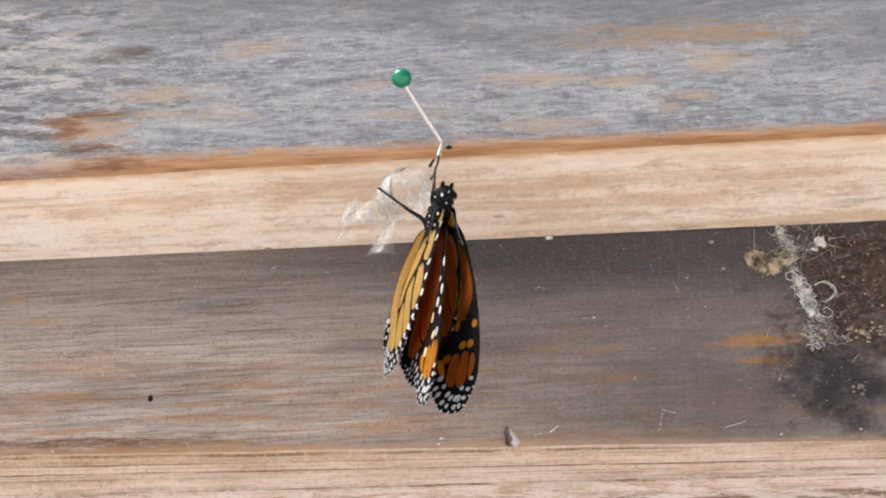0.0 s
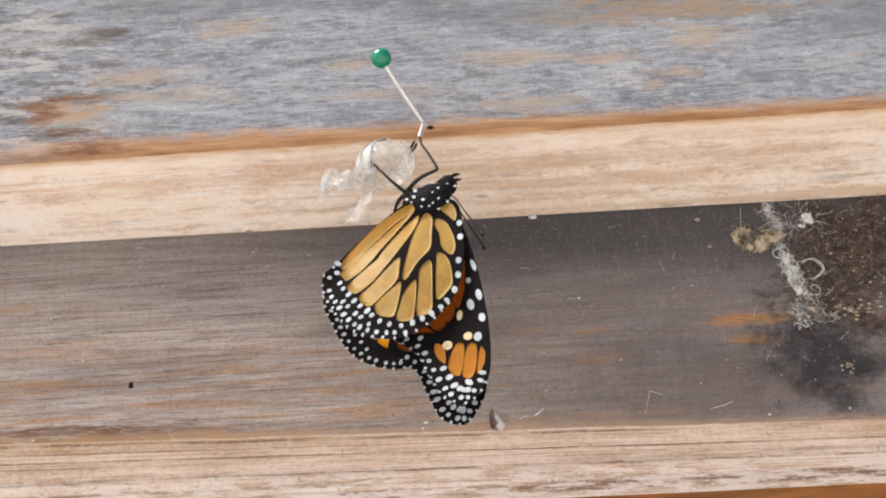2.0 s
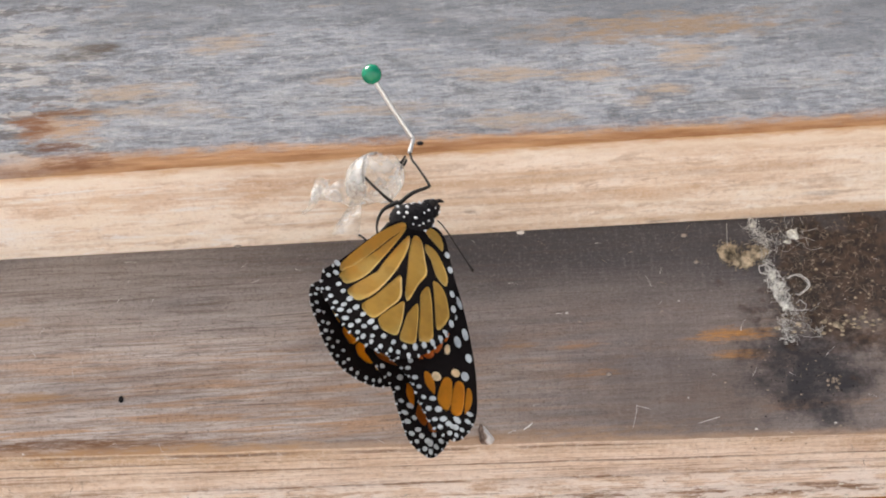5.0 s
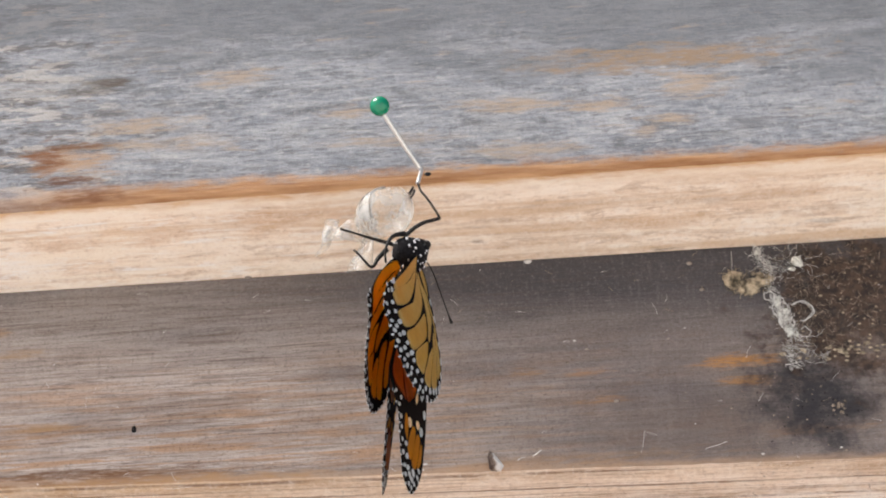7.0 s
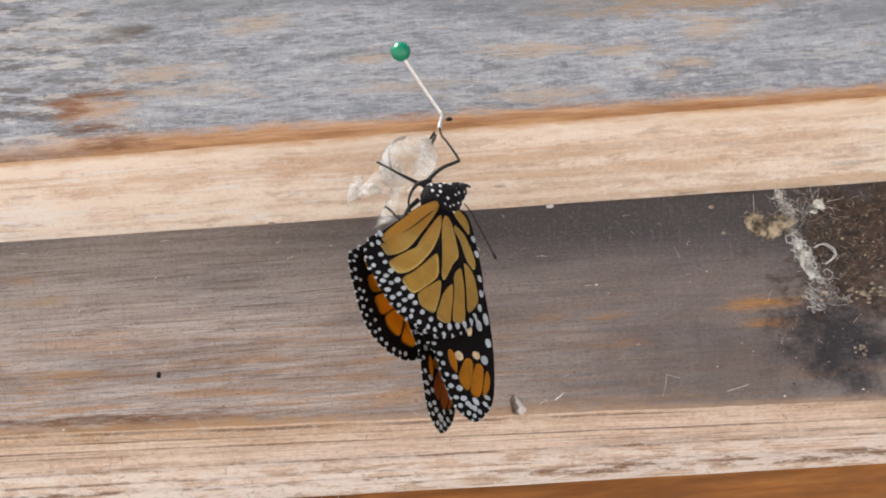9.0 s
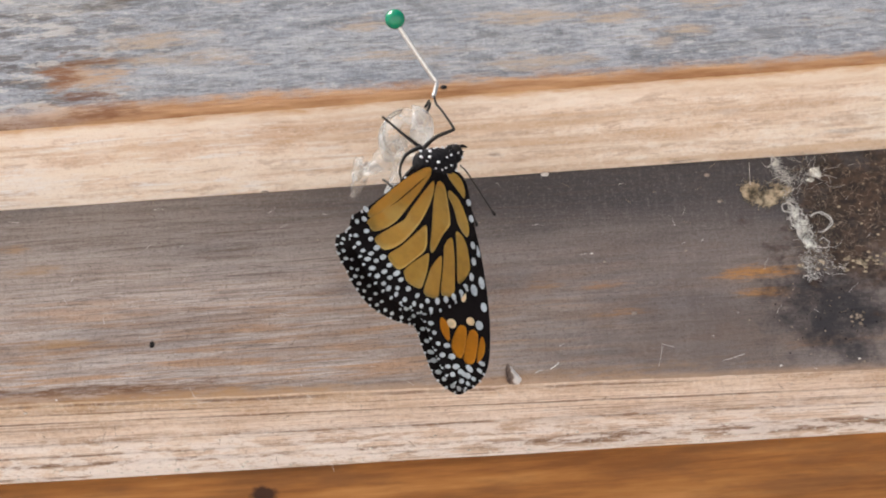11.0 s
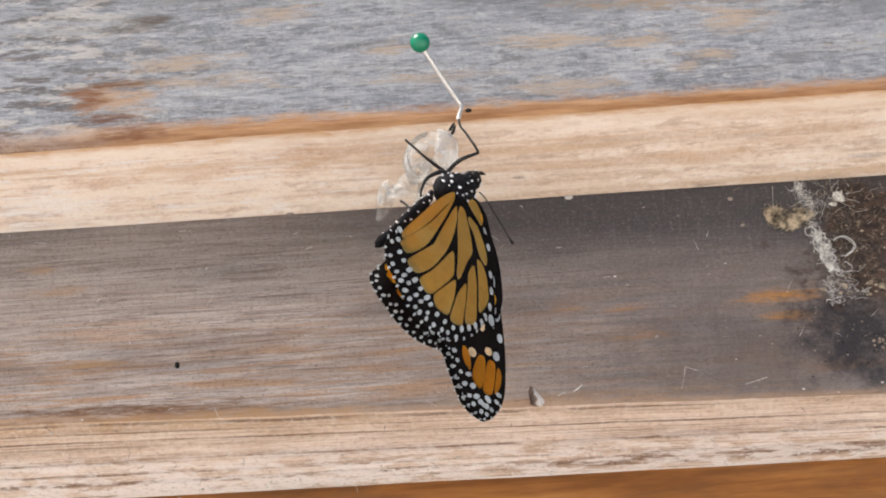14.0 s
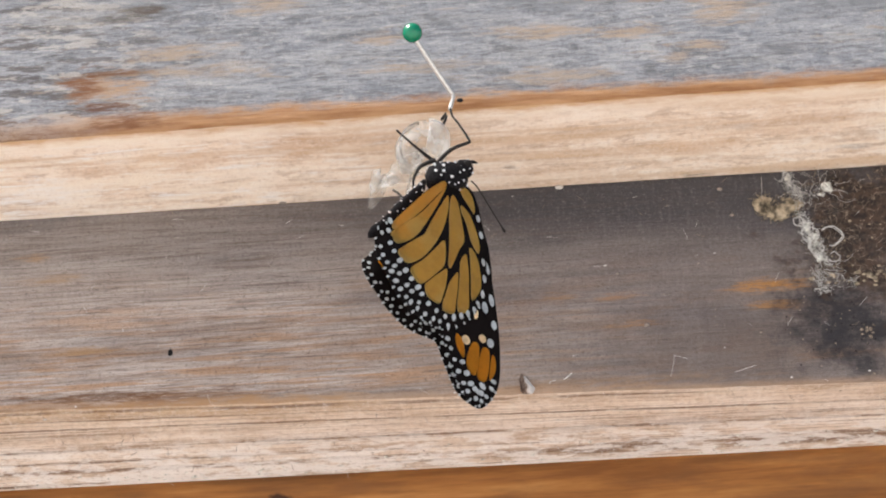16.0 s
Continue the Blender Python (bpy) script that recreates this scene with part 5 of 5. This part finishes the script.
    walk(far_fore, [
        (0.0, hang(-1.2, 1.1, -38.9, -6.4, -2.0, 0.20)),
        (0.5, hang(-1.1, 1.5, -45.7, -9.0, -3.7, 0.20)),
        (0.8, hang(-1.1, 1.7, -32.4, -9.7, -3.2, 0.20)),
        (1.0, hang(0.3, 2.6, -19.1, -4.3, -0.6, 0.20)),
        (1.2, hang(2.6, 0.1, 19.3, -5.6, 4.1, 0.20)),
        (1.5, hang(1.0, -3.1, 30.9, -0.2, 5.2, 0.20)),
        (2.0, hang(1.1, -0.2, -16.3, 0.4, 1.6, 0.20)),
        (2.5, hang(0.4, -0.4, -17.9, -4.9, -0.7, 0.20)),
        (2.8, hang(-0.9, 0.1, -24.9, 0.6, 0.5, 0.20)),
        (3.0, hang(0.3, -2.1, 20.7, 1.6, 5.9, 0.20)),
        (3.5, hang(-0.8, -2.7, 58.5, 4.7, 6.5, 0.20)),
        (4.0, hang(0.5, -1.7, 15.7, 1.4, 4.5, 0.20)),
        (4.3, hang(0.4, -1.8, 17.8, 1.6, 4.5, 0.20)),
        (6.3, hang(-0.9, -3.0, 55.6, 5.1, 4.9, 0.20)),
        (6.5, hang(-1.0, -3.2, 61.0, 5.7, 5.0, 0.20)),
        (6.8, hang(-2.2, -2.1, 89.3, 11.8, -7.8, 0.20)),
        (7.0, hang(-3.1, -3.6, 89.2, 9.8, 0.9, 0.20)),
        (7.2, hang(-2.3, -3.5, 86.6, 9.4, 1.8, 0.20)),
        (7.5, hang(-1.0, -3.2, 34.0, 7.1, 5.1, 0.20)),
        (8.0, hang(-1.1, -3.0, 14.2, 0.3, 8.2, 0.20)),
        (8.5, hang(-1.1, -3.5, 68.6, 6.4, 5.7, 0.20)),
        (9.0, hang(-0.7, -3.6, 60.3, 4.8, 6.3, 0.20)),
        (10.3, hang(-0.7, -2.9, 38.1, 1.9, 5.5, 0.20)),
        (11.5, hang(-0.7, -2.2, 17.5, -0.8, 4.7, 0.20)),
        (12.5, hang(-1.9, -3.1, 35.8, -1.2, 4.0, 0.20)),
        (13.0, hang(-1.8, -3.1, 34.9, -0.6, 3.6, 0.20)),
        (14.0, hang(-1.7, -2.9, 33.2, 0.7, 2.8, 0.20)),
        (15.0, hang(-1.6, -2.9, 30.7, 0.8, 2.3, 0.20)),
        (16.0, hang(-1.6, -3.0, 28.3, 1.0, 1.8, 0.20)),
    ])
    walk(far_hind, [
        (0.0, hang(-1.2, 1.1, -62.1, -3.9, -3.3, 0.90)),
        (0.5, hang(-1.1, 1.5, -65.2, -6.5, -5.3, 0.90)),
        (0.8, hang(-1.1, 1.7, -58.2, -7.2, -5.0, 0.90)),
        (1.0, hang(0.3, 2.6, -44.6, -1.8, 0.0, 0.90)),
        (1.2, hang(2.6, 0.1, -14.8, 8.7, 11.0, 0.90)),
        (1.5, hang(1.0, -3.1, 31.6, 12.1, 4.5, 0.90)),
        (2.0, hang(1.1, -0.2, -6.1, 6.4, 7.6, 0.90)),
        (2.5, hang(0.4, -0.4, -17.9, 1.8, 4.7, 0.90)),
        (2.8, hang(-0.9, 0.1, -4.1, 5.1, 5.7, 0.90)),
        (3.0, hang(0.3, -2.1, 5.4, 7.6, 1.6, 0.90)),
        (3.5, hang(-0.8, -2.7, 43.6, 10.3, 2.9, 0.90)),
        (4.0, hang(0.5, -1.7, 19.5, 10.2, 4.6, 0.90)),
        (4.3, hang(0.4, -1.8, 20.6, 10.4, 4.5, 0.90)),
        (6.3, hang(-0.9, -3.0, 40.4, 13.0, 2.3, 0.90)),
        (6.5, hang(-1.0, -3.2, 43.2, 13.4, 2.0, 0.90)),
        (6.8, hang(-2.2, -2.1, 74.2, 17.7, -11.9, 0.90)),
        (7.0, hang(-3.1, -3.6, 82.7, 14.9, -4.3, 0.90)),
        (7.2, hang(-2.3, -3.5, 72.5, 15.4, -4.2, 0.90)),
        (7.5, hang(-1.0, -3.2, 38.0, 10.9, -1.9, 0.90)),
        (8.0, hang(-1.1, -3.0, 2.2, 2.0, -0.3, 0.90)),
        (8.5, hang(-1.1, -3.5, 54.5, 13.9, 0.9, 0.90)),
        (9.0, hang(-0.7, -3.6, 42.5, 12.0, 3.6, 0.90)),
        (10.3, hang(-0.7, -2.9, 29.0, 6.4, 3.5, 0.90)),
        (11.5, hang(-0.7, -2.2, 16.5, 1.2, 3.3, 0.90)),
        (12.5, hang(-1.9, -3.1, 38.1, 2.4, 2.6, 0.90)),
        (13.0, hang(-1.8, -3.1, 32.6, 1.8, -0.3, 0.90)),
        (14.0, hang(-1.7, -2.9, 21.6, 0.5, -5.9, 0.90)),
        (15.0, hang(-1.6, -2.9, 22.5, 1.3, -5.7, 0.90)),
        (16.0, hang(-1.6, -3.0, 23.3, 2.1, -5.5, 0.90)),
    ])
    walk(thorax, body_rows := [
        (0.0, hang(-1.7, -0.3, -77.0, -7.8, 8.0, 0.00)),
        (0.5, hang(-1.6, 0.3, -77.0, -9.1, 6.0, 0.00)),
        (0.8, hang(-1.6, -0.7, -62.8, -9.0, 2.4, 0.00)),
        (1.0, hang(-0.2, -1.5, -44.0, -9.0, -1.2, 0.00)),
        (1.2, hang(2.6, -0.3, -21.4, -1.8, -0.3, 0.00)),
        (1.5, hang(1.0, -3.5, 24.9, -0.2, -0.4, 0.00)),
        (2.0, hang(1.1, -0.6, -7.5, -1.6, 0.3, 0.00)),
        (2.5, hang(0.4, -0.8, -27.0, -4.6, 0.2, 0.00)),
        (2.8, hang(-0.9, -0.3, -5.9, -2.4, 1.1, 0.00)),
        (3.0, hang(0.3, -1.6, 12.6, -0.6, 1.8, 0.00)),
        (3.5, hang(-0.8, -2.2, 40.2, 0.6, 0.1, 0.00)),
        (4.0, hang(0.5, -1.2, 16.5, 0.2, -1.1, 0.00)),
        (4.3, hang(0.4, -1.3, 17.6, 0.3, -1.1, 0.00)),
        (6.3, hang(-0.9, -2.5, 36.4, 1.8, -0.9, 0.00)),
        (6.5, hang(-1.0, -2.7, 39.1, 2.0, -0.9, 0.00)),
        (6.8, hang(-2.2, -1.6, 62.0, 5.1, -2.5, 0.00)),
        (7.0, hang(-3.1, -3.1, 62.0, 3.5, -3.1, 0.00)),
        (7.2, hang(-2.3, -3.0, 62.0, 3.9, -2.2, 0.00)),
        (7.5, hang(-1.0, -2.7, 38.9, 2.4, -0.1, 0.00)),
        (8.0, hang(-1.1, -2.5, 13.5, -1.5, 2.1, 0.00)),
        (8.5, hang(-1.1, -3.0, 49.5, 2.3, 3.0, 0.00)),
        (9.0, hang(-0.7, -3.1, 39.1, 1.7, 1.1, 0.00)),
        (10.3, hang(-0.7, -2.4, 30.2, 0.9, 0.7, 0.00)),
        (11.5, hang(-0.7, -1.7, 22.0, 0.3, 0.4, 0.00)),
        (12.5, hang(-1.9, -2.6, 40.2, 0.4, -0.5, 0.00)),
        (13.0, hang(-1.8, -2.6, 37.4, 0.4, -0.1, 0.00)),
        (14.0, hang(-1.7, -2.4, 31.7, 0.4, 0.6, 0.00)),
        (15.0, hang(-1.6, -2.4, 31.4, 0.7, 0.6, 0.00)),
        (16.0, hang(-1.6, -2.5, 31.2, 1.0, -0.2, 0.00)),
    ])
    rest = [m for t, m in body_rows if t == 14.0][0].inverted()
    walk(hind_leg, [(t, m @ rest) for t, m in body_rows])
    walk(side_leg, [(t, m @ rest) for t, m in body_rows])
    walk(abdomen, [
        (0.0, hang(-1.2, 1.1, -66.1, -9.1, -18.0, 0.00)),
        (0.5, hang(-1.1, 1.5, -69.2, -10.8, -20.0, 0.00)),
        (0.8, hang(-1.1, 1.7, -62.2, -11.0, -23.6, 0.00)),
        (1.0, hang(0.3, 2.6, -48.6, -6.8, -27.2, 0.00)),
        (1.2, hang(2.6, 0.1, -21.4, -3.0, -27.3, 0.00)),
        (1.5, hang(1.0, -3.1, 24.9, -0.3, -27.4, 0.00)),
        (2.0, hang(1.1, -0.2, -7.5, -2.7, -26.7, 0.00)),
        (2.5, hang(0.4, -0.4, -27.0, -7.6, -26.8, 0.00)),
        (2.8, hang(-0.9, 0.1, -5.9, -4.0, -25.9, 0.00)),
        (3.0, hang(0.3, -2.1, 12.6, -1.0, -25.2, 0.00)),
        (3.5, hang(-0.8, -2.7, 40.2, 1.0, -26.9, 0.00)),
        (4.0, hang(0.5, -1.7, 16.5, 0.4, -28.1, 0.00)),
        (4.3, hang(0.4, -1.8, 17.6, 0.6, -28.1, 0.00)),
        (6.3, hang(-0.9, -3.0, 36.4, 3.0, -27.9, 0.00)),
        (6.5, hang(-1.0, -3.2, 39.1, 3.4, -27.9, 0.00)),
        (6.8, hang(-2.2, -2.1, 67.6, 8.4, -30.7, 0.00)),
        (7.0, hang(-3.1, -3.6, 75.5, 5.8, -32.0, 0.00)),
        (7.2, hang(-2.3, -3.5, 66.4, 6.4, -30.4, 0.00)),
        (7.5, hang(-1.0, -3.2, 38.9, 4.0, -27.1, 0.00)),
        (8.0, hang(-1.1, -3.0, 13.5, -2.5, -24.9, 0.00)),
        (8.5, hang(-1.1, -3.5, 49.5, 3.8, -24.0, 0.00)),
        (9.0, hang(-0.7, -3.6, 39.1, 2.8, -25.9, 0.00)),
        (10.3, hang(-0.7, -2.9, 30.2, 1.6, -21.6, 0.00)),
        (11.5, hang(-0.7, -2.2, 22.0, 0.4, -13.5, 0.00)),
        (12.5, hang(-1.9, -3.1, 40.2, 0.7, -7.1, 0.00)),
        (13.0, hang(-1.8, -3.1, 37.4, 0.7, -6.4, 0.00)),
        (14.0, hang(-1.7, -2.9, 31.7, 0.7, -5.4, 0.00)),
        (15.0, hang(-1.6, -2.9, 31.4, 1.2, -5.4, 0.00)),
        (16.0, hang(-1.6, -3.0, 31.2, 1.6, -6.2, 0.00)),
    ])
    grip = Matrix.Translation(((-2.1 - BX) * S, (-6.2 - BY) * S, (-6.6 - BZ) * S))
    walk(fore_leg, [(t, grip @ pose(0, 0, 0, 0, 0, a) @ grip.inverted()) for t, a in ((0.0, -78), (0.6, -78), (0.9, -62), (1.2, -22), (1.5, 0), (1.8, 0), (2.2, -24), (2.5, -34), (2.8, -10), (3.0, 0), (6.6, 0), (7.0, 12), (7.4, 0), (16.0, 0))])
    home = shell.matrix_basis.copy()
    walk(shell, [(t, home @ pose(0, 0, d * S, 0, s, r)) for t, s, r, d in ((0.0, 0, 0, -2.2), (0.8, 0, 0, -2.0), (1.4, 2, 3, -0.8), (2.0, 3, 5, 0), (3.5, 5, 12, 0), (7.0, 2, 0, 0), (9.0, 0, -12, 0), (11.5, 0, -30, 0), (16.0, 0, -30, 0))])
    knee = Matrix.Translation(((-4.8 - BX) * S, (-6.0 - BY) * S, (-25.4 - BZ) * S))
    base = [m for t, m in body_rows if t == 14.0][0].translation
    lean = ((0.0, -6, -3.4), (0.8, -5, -3.2), (1.2, 0, -2.2), (1.5, 2, -0.8), (3.5, 0, 0), (6.5, 5, 0), (6.8, -18, 0), (7.0, -27, 0), (7.2, -24, 0), (7.5, -17, 0), (8.0, -7, 0), (8.5, -18, 0), (9.0, -14, 0), (11.5, 0, 0), (16.0, 0, 0))
    at_time = {t: m.translation - base for t, m in body_rows}
    walk(hold_leg, [(t, Matrix.Translation(0.7 * at_time[t]) @ knee @ pose(0, 0, d * S, 0, a, 0) @ knee.inverted()) for t, a, d in lean])


motions()
